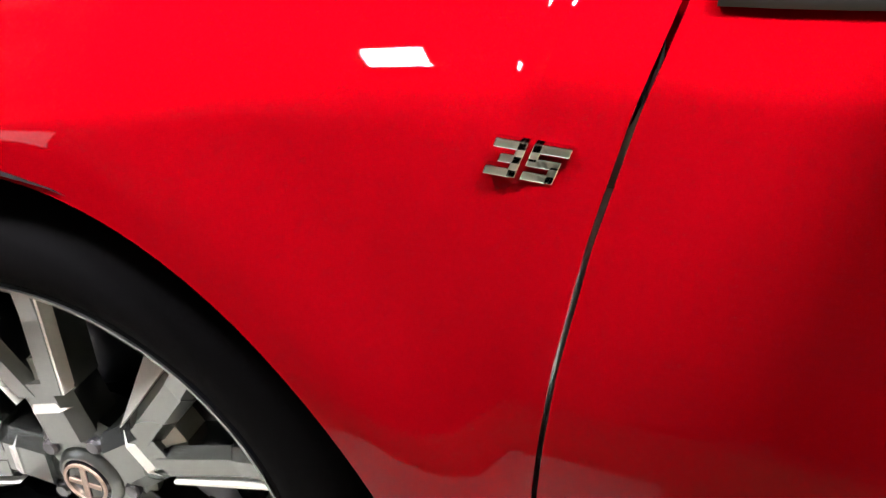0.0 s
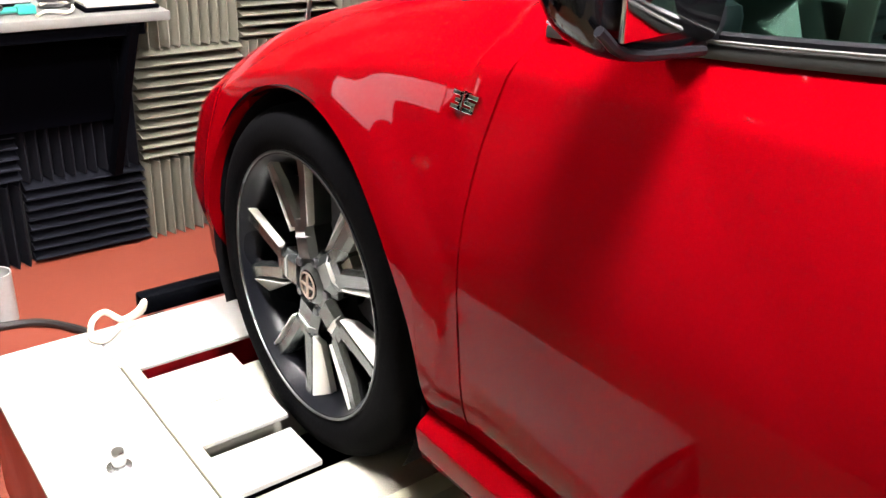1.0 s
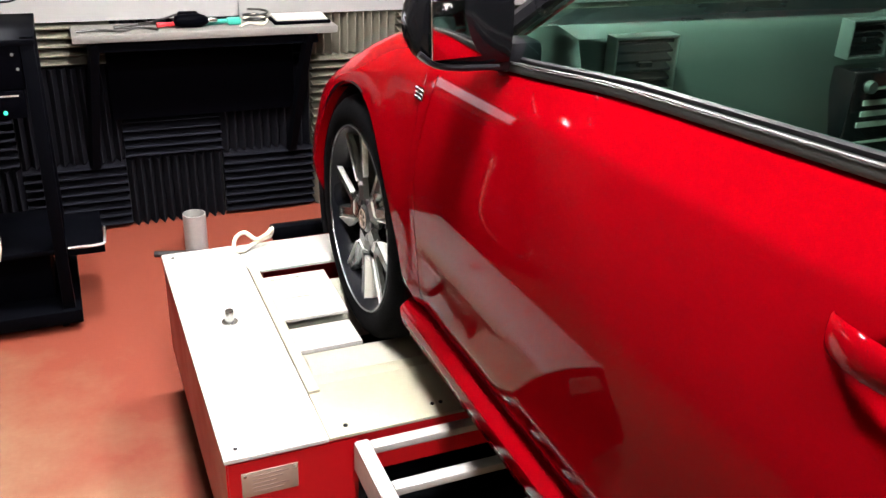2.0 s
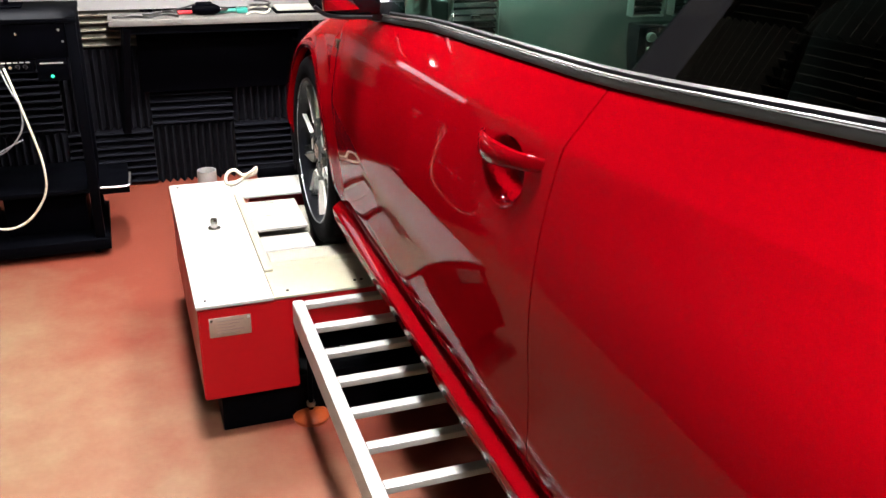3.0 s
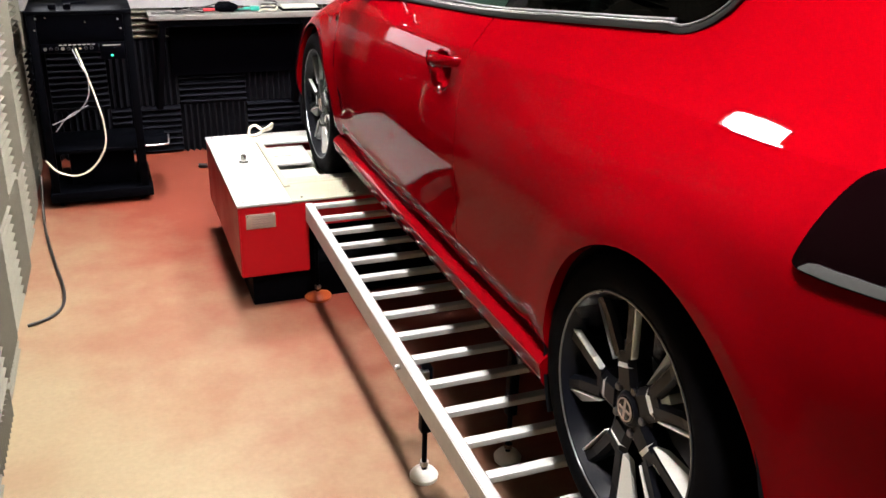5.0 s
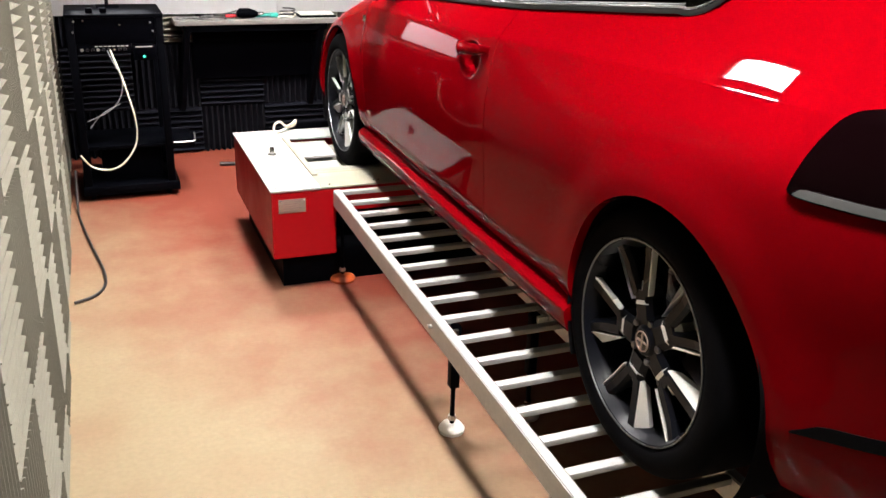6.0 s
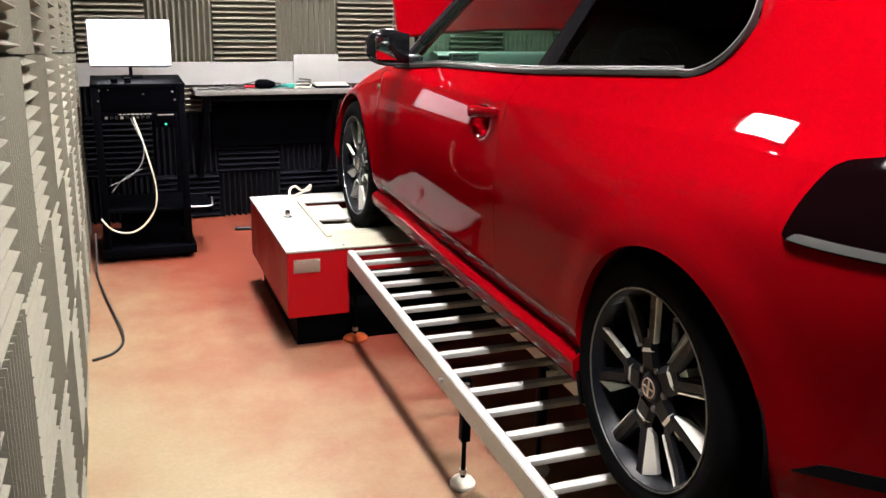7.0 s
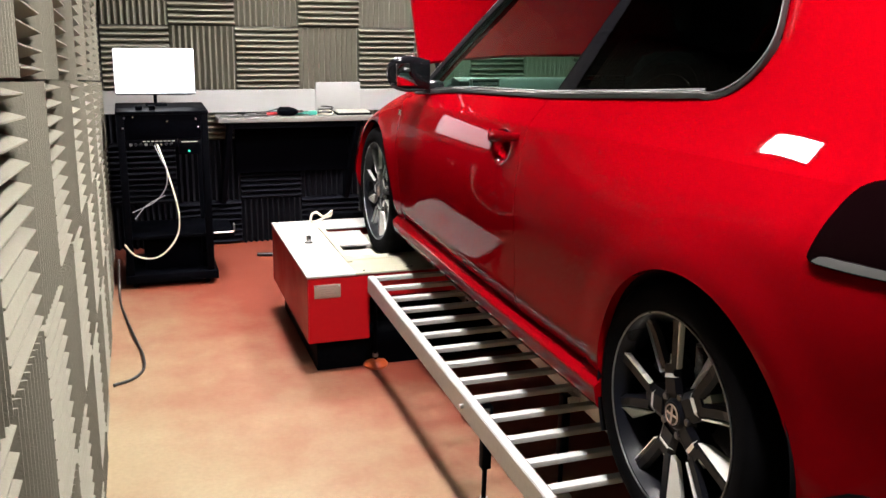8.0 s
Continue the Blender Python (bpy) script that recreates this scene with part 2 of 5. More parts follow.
def tube(points, radius, n=8, bm=None, smooth=8, closed=False):
    """A round rod or cable along a smooth curve through the points."""
    bm = bm or bmesh.new()
    pts = [Vector(p) for p in points]
    path = []
    if smooth and len(pts) > 2:
        ext = [pts[-1]] + pts + [pts[0], pts[1]] if closed else [2 * pts[0] - pts[1]] + pts + [2 * pts[-1] - pts[-2]]
        for i in range(1, len(ext) - 2):
            p0, p1, p2, p3 = ext[i - 1:i + 3]
            for k in range(smooth):
                t = k / smooth
                path.append(0.5 * (2 * p1 + (p2 - p0) * t + (2 * p0 - 5 * p1 + 4 * p2 - p3) * t * t + (3 * p1 - p0 - 3 * p2 + p3) * t ** 3))
        if not closed:
            path.append(pts[-1])
    else:
        path = pts
    rings = []
    up = Vector((0.31, 0.17, 0.93))
    for i, p in enumerate(path):
        a, b = (path[i - 1], path[(i + 1) % len(path)]) if closed else (path[max(0, i - 1)], path[min(len(path) - 1, i + 1)])
        d = (b - a).normalized()
        s = d.cross(up)
        s = s.normalized() if s.length > 1e-4 else d.orthogonal().normalized()
        u = s.cross(d)
        rings.append([bm.verts.new(p + radius * (math.cos(2 * math.pi * k / n) * s + math.sin(2 * math.pi * k / n) * u)) for k in range(n)])
    for a, b in list(zip(rings, rings[1:])) + ([(rings[-1], rings[0])] if closed else []):
        for k in range(n):
            bm.faces.new((a[k], a[(k + 1) % n], b[(k + 1) % n], b[k]))
    if not closed:
        bm.faces.new(rings[0]), bm.faces.new(rings[-1])
    return bm


def sheet(grid, bm=None):
    """A skin over rows of places."""
    bm = bm or bmesh.new()
    vs = [[bm.verts.new(p) for p in row] for row in grid]
    for a, b in zip(vs, vs[1:]):
        for i in range(len(a) - 1):
            bm.faces.new((a[i], a[i + 1], b[i + 1], b[i]))
    return bm


def rim_back(bm, way, step=0.0):
    """Turns the free edges of a skin back along a way, as a pressed panel's flange."""
    edges = [e for e in bm.edges if len(e.link_faces) == 1]
    got = bmesh.ops.extrude_edge_only(bm, edges=edges)
    verts = [g for g in got["geom"] if isinstance(g, bmesh.types.BMVert)]
    for v in verts:
        v.co += Vector(way)
    return bm


def thick(bm, t):
    bmesh.ops.recalc_face_normals(bm, faces=bm.faces)
    bmesh.ops.solidify(bm, geom=bm.faces[:], thickness=t)
    return bm


# ---- the room ----
TILE, PEAKS, DEEP = 0.414, 11, 0.064
Y_FOAM, X_FOAM = 4.40, -1.30
Y_WALL, X_WALL = Y_FOAM + 0.066, X_FOAM - 0.066
EAST, SOUTH, TOP = 3.1, -3.6, 2.62


def structure(name, bm, mat, label, category):
    return tagged(part(name, bm, mat, None), label, category, kind="structure")


structure("floor", block(X_WALL - 0.2, EAST + 0.2, SOUTH - 0.2, Y_WALL + 0.2, -0.15, 0), FLOORM, "worn terracotta-red painted concrete floor", "floor")
structure("ceiling", block(X_WALL - 0.2, EAST + 0.2, SOUTH - 0.2, Y_WALL + 0.2, TOP, TOP + 0.15), CEIL, "plain dark ceiling over the test bay", "ceiling")
wall_north = structure("wall_north", block(X_WALL - 0.2, EAST + 0.2, Y_WALL, Y_WALL + 0.2, 0, TOP), GREYWALL, "end wall clad in grey wedge acoustic foam", "wall")
wall_west = structure("wall_west", block(X_WALL - 0.2, X_WALL, SOUTH, Y_WALL, 0, TOP), GREYWALL, "long wall clad in grey wedge acoustic foam", "wall")
structure("wall_east", block(EAST, EAST + 0.2, SOUTH, Y_WALL, 0, TOP), GREYWALL, "plain grey painted wall", "wall")
structure("wall_south", block(X_WALL - 0.2, EAST + 0.2, SOUTH - 0.2, SOUTH, 0, TOP), GREYWALL, "plain grey painted wall", "wall")
BAND0, BAND1 = 0.905, 1.05
structure("trim", block(X_WALL + 0.002, EAST - 0.002, Y_FOAM + 0.005, Y_WALL - 0.002, BAND0, BAND1), WHITEWALL, "white painted board above the workbench", "wall band")


# ---- lamps on the ceiling ----
def ceiling_light(x, y, lx, ly, first=None, turn=0):
    if first:
        return copy_thing(first, pose(x, y, TOP, 0, 0, turn))
    lamp = thing("ceiling_light", x, y, TOP, "white ceiling light panel with a bright diffuser", "ceiling light", "ceiling lights")
    bm = bmesh.new()
    w = 0.025
    block(x - lx / 2, x + lx / 2, y - ly / 2, y - ly / 2 + w, TOP - 0.05, TOP, 0.003, bm)
    block(x - lx / 2, x + lx / 2, y + ly / 2 - w, y + ly / 2, TOP - 0.05, TOP, 0.003, bm)
    block(x - lx / 2, x - lx / 2 + w, y - ly / 2 + w, y + ly / 2 - w, TOP - 0.05, TOP, 0.003, bm)
    block(x + lx / 2 - w, x + lx / 2, y - ly / 2 + w, y + ly / 2 - w, TOP - 0.05, TOP, 0.003, bm)
    part("frame", bm, WHITEPL, lamp)
    part("diffuser", block(x - lx / 2 + w, x + lx / 2 - w, y - ly / 2 + w, y + ly / 2 - w, TOP - 0.04, TOP - 0.004), DIFFUSER, lamp, "glowing warm-white diffuser")
    return lamp


light = ceiling_light(-0.31, 1.60, 0.24, 0.46)
ceiling_light(-0.33, -0.40, 0, 0, light)
spot = ceiling_light(-0.40, 3.22, 0.30, 0.30)
ceiling_light(0.52, 3.22, 0, 0, spot)

# ---- the car ----
HUB_Z, GROUND, MID = 0.722, 0.402, 0.845
FRONT, REAR = 2.58, 0.0
car = thing("car", MID, 1.29, GROUND, "glossy red three-door hatchback with black trim and its bonnet raised", "car")

# flank section: lean of the skin in degrees against the height over the shoulder line, summed up to a depth
_w = np.arange(-0.9, 0.9, 0.001)
_lean = np.interp(_w, [-0.9, -0.66, -0.58, -0.50, -0.44, -0.39, -0.33, -0.27, -0.17, -0.09, -0.006, 0.006, 0.085, 0.13, 0.5, 0.9],
                  [-40, -30, -3, -2.5, -4, -6, -5.5, -3, 6, 10, 15, 39.5, 39.5, 23, 19, 30])


# over the rear wheel the skin bends in below the line and is fuller above it
_rear = np.interp(_w, [-0.9, -0.66, -0.58, -0.50, -0.44, -0.39, -0.33, -0.27, -0.22, -0.146, -0.106, -0.066, -0.001, 0.0, 0.015, 0.025, 0.04, 0.06, 0.10, 0.20, 0.5, 0.9],
                  [-40, -30, -3, -2.5, -4, -6, -5.5, -3, 4, 15, 26, 33, 33.5, 46.5, 44, 42, 40, 37, 30, 24, 20, 30])


def summed(lean, spread):
    k = np.exp(-0.5 * (np.arange(-90, 91) / spread) ** 2)
    lean = np.convolve(np.pad(lean, 90, mode="edge"), k / k.sum(), "valid")
    d = np.cumsum(np.tan(np.radians(lean))) * 0.001
    return d - np.interp(-0.30, _w, d)


_d, _soft = summed(_lean, 5.0), summed(_rear, 0.8)


def lerp(x, xs, ys):
    return float(np.interp(x, xs, ys))


def smooth(x):
    x = min(1.0, max(0.0, x))
    return x * x * (3 - 2 * x)


BELT = (np.array([-0.4, -0.05, 0.25, 0.84, 1.25, 1.6, 1.75, 1.9, 2.1]), np.array([1.50, 1.462, 1.425, 1.366, 1.336, 1.310, 1.290, 1.274, 1.254]))


def belt(y):
    return sum(lerp(y + d, *BELT) for d in (-0.08, -0.04, 0, 0.04, 0.08)) / 5


def crease(y):
    """Height of the shoulder line."""
    return 1.222 + 0.05 * (2.0 - y) - 0.10 * max(0.0, y - 2.2) ** 1.3


FT = (np.array([2.05, 2.29, 2.565, 2.83, 3.0, 3.2, 3.45]), np.array([1.312, 1.275, 1.215, 1.135, 1.055, 0.97, 0.90]))


def fender_top(y):
    return sum(lerp(y + d, *FT) for d in (-0.08, -0.04, 0, 0.04, 0.08)) / 5


ARCH_F, ARCH_R = (2.566, HUB_Z, 0.350), (-0.055, HUB_Z, 0.358)


def skin(y, z):
    """How far the left flank stands from the plane of the hubs, at a place along and up."""
    ct = crease(y)
    if y > 2.16:
        ct = min(ct, fender_top(y) - 0.10)
    x = -0.046 + 0.006 * (y - 1.0) ** 2
    f = smooth((0.95 - y) / 0.8)
    x += float(np.interp(z - ct, _w, _d)) * (1 - f)
    if f > 0:
        x += float(np.interp(z - ct, _w, _soft)) * f
    # tuck above the skirt
    if y > 0.2 and z < 0.765:
        x += 2.9 * (0.765 - max(z, 0.66)) ** 2
    # haunch over the rear wheel
    x -= 0.022 * math.exp(-((y + 0.36) / 0.27) ** 2) * smooth((z - 1.10) / 0.2)
    if y > 2.84:
        x += 0.055 * ((y - 2.84) / 0.317) ** 2.4
    if y < -0.28:
        x += 0.23 * ((-0.28 - y) / 0.47) ** 2.2
    for yc, zc, r in (ARCH_F, ARCH_R):
        q = math.hypot(y - yc, z - zc) - r
        if q < 0.125 and z > 0.55:
            x -= 0.008 * (1 - smooth((q - 0.025) / 0.10))
    c = ((y - 0.995) / 0.058) ** 2 + ((z - 1.196) / 0.043) ** 2
    if c < 2.5:
        x += 0.042 * (1 - smooth(c / 1.7))
    return x


def flank(cols, low, high, split=None, nlow=34, nhigh=14, bend=None, round_top=False, off=0.0):
    """Rows of places on the left flank over columns along the car."""
    grid = []
    for y in cols:
        zl, zh = low(y), high(y)
        zs = split(y) if split else (zl + zh) / 2
        zs = min(max(zs, zl + 0.01), zh - 0.005)
        col = []
        for k in range(nlow + 1):
            z = zl + (zs - zl) * k / nlow
            col.append(z)
        for k in range(1, nhigh + 1):
            f = k / nhigh
            col.append(zs + (zh - zs) * (math.sin(f * math.pi / 2) if round_top else f))
        row = []
        for z in col:
            yy = y + (bend(y, z) if bend else 0.0)
            x = skin(yy, z)
            if round_top:
                s = (z - zs) / (zh - zs) if z > zs else 0
                x = skin(yy, z) + 0.09 * (1 - math.sqrt(max(0.0, 1 - s * s)))
            row.append(Vector((x - off, yy, z)))
        grid.append(row)
    return grid


def mirrored(grid):
    return [[Vector((2 * MID - p.x, p.y, p.z)) for p in row] for row in grid]


def both(name, grid, mat, parent, label="", back=0.025, one_side=False):
    """The panel on the near flank and its twin on the far one."""
    a = part(name, rim_back(sheet(grid), (back, 0, 0)), mat, parent, label)
    b = None if one_side else part(name, rim_back(sheet(mirrored(grid)), (-back, 0, 0)), mat, parent, label)
    return a, b


def door_front(z):
    """The curved shut line between wing and door."""
    return lerp(z, [0.60, 0.696, 0.79, 0.92, 0.97, 1.03, 1.12, 1.20, 1.27, 1.32], [2.083, 2.110, 2.124, 2.129, 2.128, 2.125, 2.115, 2.101, 2.083, 2.064])


def door_rear(z):
    return lerp(z, [0.6, 0.84, 1.06, 1.23, 1.40], [0.850, 0.842, 0.834, 0.840, 0.848])


SILL = 0.692


def span(a, b, n):
    return [a + (b - a) * i / n for i in range(n + 1)]


# door
door_grid = []
for i in range(221):
    u = i / 220
    col = []
    for k in range(141):
        y = 0.845 + u * 1.25
        zl, zh = SILL, belt(y)
        z = zl + (zh - zl) * k / 140
        a, b = door_rear(z) + 0.002, door_front(z) - 0.002
        yy = a + u * (b - a)
        col.append(Vector((skin(yy, z), yy, z)))
    door_grid.append(col)
door_l, door_r = both("door", door_grid, PAINT, car)

# front wing, over the arch
ya, za, ra = ARCH_F


def wing_low(y):
    if abs(y - ya) >= ra:
        return 0.665
    return za + math.sqrt(max(0.0, ra * ra - (y - ya) ** 2))


wing_cols = span(2.136, ya - ra - 0.001, 10) + [ya - ra * math.cos(math.pi * i / 44) for i in range(45)] + span(ya + ra + 0.001, 2.93, 3)


def wing_bend(y, z):
    return (door_front(z) + 0.002 - 2.136) * (1 - smooth((y - 2.136) / 0.14)) if y < 2.28 else 0.0


both("front_wing", flank(wing_cols, wing_low, fender_top, lambda y: min(crease(y), fender_top(y) - 0.10), 26, 14, wing_bend, True), PAINT, car)

# rear quarter, over the arch and up the pillar
yb, zb, rb = ARCH_R


def quarter_low(y):
    if abs(y - yb) >= rb:
        return SILL if y > yb else 0.60
    return zb + math.sqrt(max(0.0, rb * rb - (y - yb) ** 2))


# rounded lower rear corner of the side window: where it begins, how long it is, how high it reaches
CORNER, CORNER_LONG, CORNER_TOP = 0.205, 0.183, 1.585


def raked(y, z):
    """The rear edge of the side window leans forward higher up; the lean fades towards the tail."""
    return 0.35 * max(0.0, z - 1.575) * smooth((y + 0.5) / 0.5)


def quarter_high(y):
    if y > CORNER:
        return belt(y)
    if y > CORNER - CORNER_LONG:
        s = (CORNER - y) / CORNER_LONG
        return belt(CORNER) + (CORNER_TOP - belt(CORNER)) * (1 - math.sqrt(max(0.0, 1 - s * s)))
    return 1.80


quarter_cols = span(0.842, yb + rb + 0.001, 26) + [yb + rb * math.cos(math.pi * i / 72) for i in range(73)] + span(yb - rb - 0.001, -0.745, 24)
corner_cols = [CORNER - CORNER_LONG * math.sin(math.pi / 2 * i / 16) for i in range(17)]
quarter_cols = sorted([y for y in quarter_cols if not CORNER - CORNER_LONG - 0.004 < y < CORNER + 0.004] + corner_cols + [CORNER - CORNER_LONG - 0.002], reverse=True)


def quarter_bend(y, z):
    return (door_rear(z) - 0.002 - 0.842) * (1 - smooth((0.842 - y) / 0.3))


quarter_grid = []
for y in quarter_cols:
    zl, zh, ct = quarter_low(y), quarter_high(y), crease(y)
    z1, z2 = ct - 0.10, min(ct + 0.15, zh - 0.006)
    row = []
    for z in span(zl, z1, 26) + span(z1, ct - 0.004, 16)[1:] + [ct - 0.0012, ct + 0.0012] + span(ct + 0.004, z2, 26) + span(z2, zh, 10)[1:]:
        yy = y + quarter_bend(y, z) + raked(y, z)
        row.append(Vector((skin(yy, z), yy, z)))
    quarter_grid.append(row)
quarters = both("rear_quarter", quarter_grid, PAINT, car)
# the shoulder line is a crisp pressed edge
per_col, skin_verts = len(quarter_grid[0]), len(quarter_grid) * len(quarter_grid[0])
for ob in quarters:
    for e in ob.data.edges:
        a, b = e.vertices
        if max(a, b) < skin_verts and a % per_col == b % per_col and a % per_col in (43, 44):
            e.use_edge_sharp = True

# side skirt
skirt = [(0.004, 0.694), (-0.008, 0.688), (-0.030, 0.671), (-0.035, 0.664), (-0.035, 0.655), (-0.029, 0.626), (-0.022, 0.606), (-0.008, 0.594), (0.03, 0.587)]
grid = []
for y in span(0.298, 2.205, 40):
    grid.append([Vector((x, y, z - 0.006 * math.sin(math.pi * (y - 0.3) / 1.9))) for x, z in skirt])
skirt_l, skirt_r = both("side_skirt", grid, PAINT, car)

# front bumper and nose
cols = span(2.934, 3.42, 16)
both("front_bumper", flank(cols, lambda y: 0.56 + 0.02 * smooth((y - 2.95) / 0.4), fender_top, lambda y: fender_top(y) - 0.10, 20, 10, None, True), PAINT, car)
nose_x = skin(3.42, 0.75)
grid = [[Vector((x, 3.42 + 0.05 * math.sin(math.pi * (x - nose_x) / (2 * (MID - nose_x))) - 0.10 * max(0, (z - 0.72)) ** 1.2, z)) for z in span(0.58, 0.86, 8)] for x in span(nose_x, 2 * MID - nose_x, 20)]
part("grille_panel", rim_back(sheet(grid), (0, -0.06, 0)), TRIMBLACK, car, "black plastic grille panel")
# tail
tail_x = skin(-0.745, 1.0)
grid = [[Vector((x, -0.745 - 0.04 * math.sin(math.pi * (x - tail_x) / (2 * (MID - tail_x))) + 0.35 * max(0.0, z - 1.25), z)) for z in span(0.60, 1.35, 14)] for x in span(tail_x, 2 * MID - tail_x, 18)]
part("rear_bumper", rim_back(sheet(grid), (0, 0.03, 0)), PAINT, car)
grid = [[Vector((lerp(z, [1.35, 1.80], [tail_x, 0.26]) * (1 - u) + (2 * MID - lerp(z, [1.35, 1.80], [tail_x, 0.26])) * u, -0.71 + 0.6 * (z - 1.35), z)) for z in span(1.35, 1.80, 6)] for u in span(0, 1, 8)]
part("rear_window", rim_back(sheet(grid), (0, 0.01, 0)), DARKGLASS, car, "dark rear window")

# lamps at the tail
def lens_high(y):
    d = max(0.0, -0.383 - y)
    return 1.222 + 0.135 * (1 - math.exp(-d / 0.012)) + 0.08 * smooth((d - 0.02) / 0.30)


def lens_low(y):
    return 1.204 + 0.010 * math.exp(-max(0.0, -0.383 - y) / 0.008)


lens_cols = [-0.383 - 0.359 * (i / 40) ** 2.2 for i in range(41)]
lens_grid = flank(lens_cols, lens_low, lens_high, None, 12, 12, None, False, 0.007)
lamp_l, lamp_r = both("tail_lamp", lens_grid, LAMPRED, car, "smoked dark-red tail lamp lens", 0.012)
strip_grid = flank(span(-0.397, -0.742, 30), lambda y: lens_low(y) + 0.003, lambda y: lens_low(y) + 0.003 + 0.015 * smooth((-0.394 - y) / 0.02) + 0.001, None, 3, 3, None, False, 0.0095)
for who, g in ((lamp_l, strip_grid), (lamp_r, mirrored(strip_grid))):
    part("reversing_strip", rim_back(sheet(g), (0.012 if who is lamp_l else -0.012, 0, 0)), LAMPCLEAR, who, "clear silver strip along the lamp")
slit = flank(span(-0.462, -0.742, 14), lambda y: 0.768 + 0.16 * (-0.462 - y), lambda y: 0.771 + 0.16 * (-0.462 - y) + 0.026 * smooth((-0.455 - y) / 0.06), None, 3, 3, None, False, 0.003)
both("bumper_slot", slit, UNDER, car, "black slot moulding in the bumper", 0.02)

# roof, pillars and glass
ROOF_X = lambda y: 0.215 + 0.03 * ((y - 0.4) / 0.9) ** 2
grid = []
for y in span(1.33, -0.62, 20):
    row = []
    for u in span(0, 1, 16):
        x = ROOF_X(y) + (2 * (MID - ROOF_X(y))) * u
        row.append(Vector((x, y, 1.795 + 0.075 * math.sin(math.pi * u) ** 0.7 - 0.02 * ((y - 0.35) / 0.95) ** 2)))
    grid.append(row)
part("roof", rim_back(sheet(grid), (0, 0, -0.03)), PAINT, car)


def pillar_y(z):
    """Front edge of the door glass, along the windscreen pillar."""
    return lerp(z, [1.27, 1.295, 1.45, 1.65, 1.80], [2.03, 1.985, 1.775, 1.50, 1.30])


def glass_x(y, z):
    b = belt(y)
    return skin(y, b) + 0.004 + 0.345 * (z - b) + 0.10 * (z - b) ** 2


def glass_grid(front, rear, top=1.79, n=16, m=14, off=0.0):
    rows = []
    for u in span(0, 1, n):
        col = []
        for v in span(0, 1, m):
            y0 = front(1.3) + (rear(1.3) - front(1.3)) * u
            z = belt(y0) - 0.006 + (top - belt(y0) + 0.006) * v
            y = front(z) + (rear(z) - front(z)) * u
            col.append(Vector((glass_x(y, z) - off, y, z)))
        rows.append(col)
    return rows


b_front = lambda z: 0.84 - 0.53 * (z - 1.37)
b_rear = lambda z: 0.75 - 0.40 * (z - 1.37)
for who, flip in ((door_l, 0), (door_r, 1)):
    g = glass_grid(lambda z: pillar_y(z) - 0.02, b_front)
    part("window_glass", rim_back(sheet(mirrored(g) if flip else g), (-0.004 if flip else 0.004, 0, 0)), CLEARGLASS, who, "green-tinted door window, closed")
g = glass_grid(b_front, b_rear, off=-0.003)
both("pillar_cover", g, GLOSSBLACK, car, "gloss black pillar cover", 0.012)


g = []
for u in span(0, 1, 28):
    col = []
    for v in span(0, 1, 18):
        y0 = b_rear(1.37) + (CORNER - CORNER_LONG - b_rear(1.37)) * u
        zl = quarter_high(max(y0, CORNER - CORNER_LONG + 0.0001)) - 0.004
        z = zl + (1.79 - zl) * v
        yr = min(b_rear(z), 0.77)
        y = y0 + (yr - b_rear(1.37)) * (1 - u) + raked(y0, z) * u
        col.append(Vector((glass_x(y, z) + 0.002, y, z)))
    g.append(col)
both("quarter_glass", g, DARKGLASS, car, "near-black privacy glass", 0.004)


def strip_along(pts, w, h):
    """A moulding of the given width and height along places on the belt."""
    grid = []
    for p in pts:
        grid.append([p + Vector((dx, 0, dz)) for dx, dz in ((w * 0.5, -h / 2), (-w * 0.5, -h / 2), (-w * 0.62, -h * 0.1), (-w * 0.5, h * 0.35), (-w * 0.1, h / 2), (w * 0.5, h / 2), (w * 0.5, -h / 2))])
    return sheet(grid)


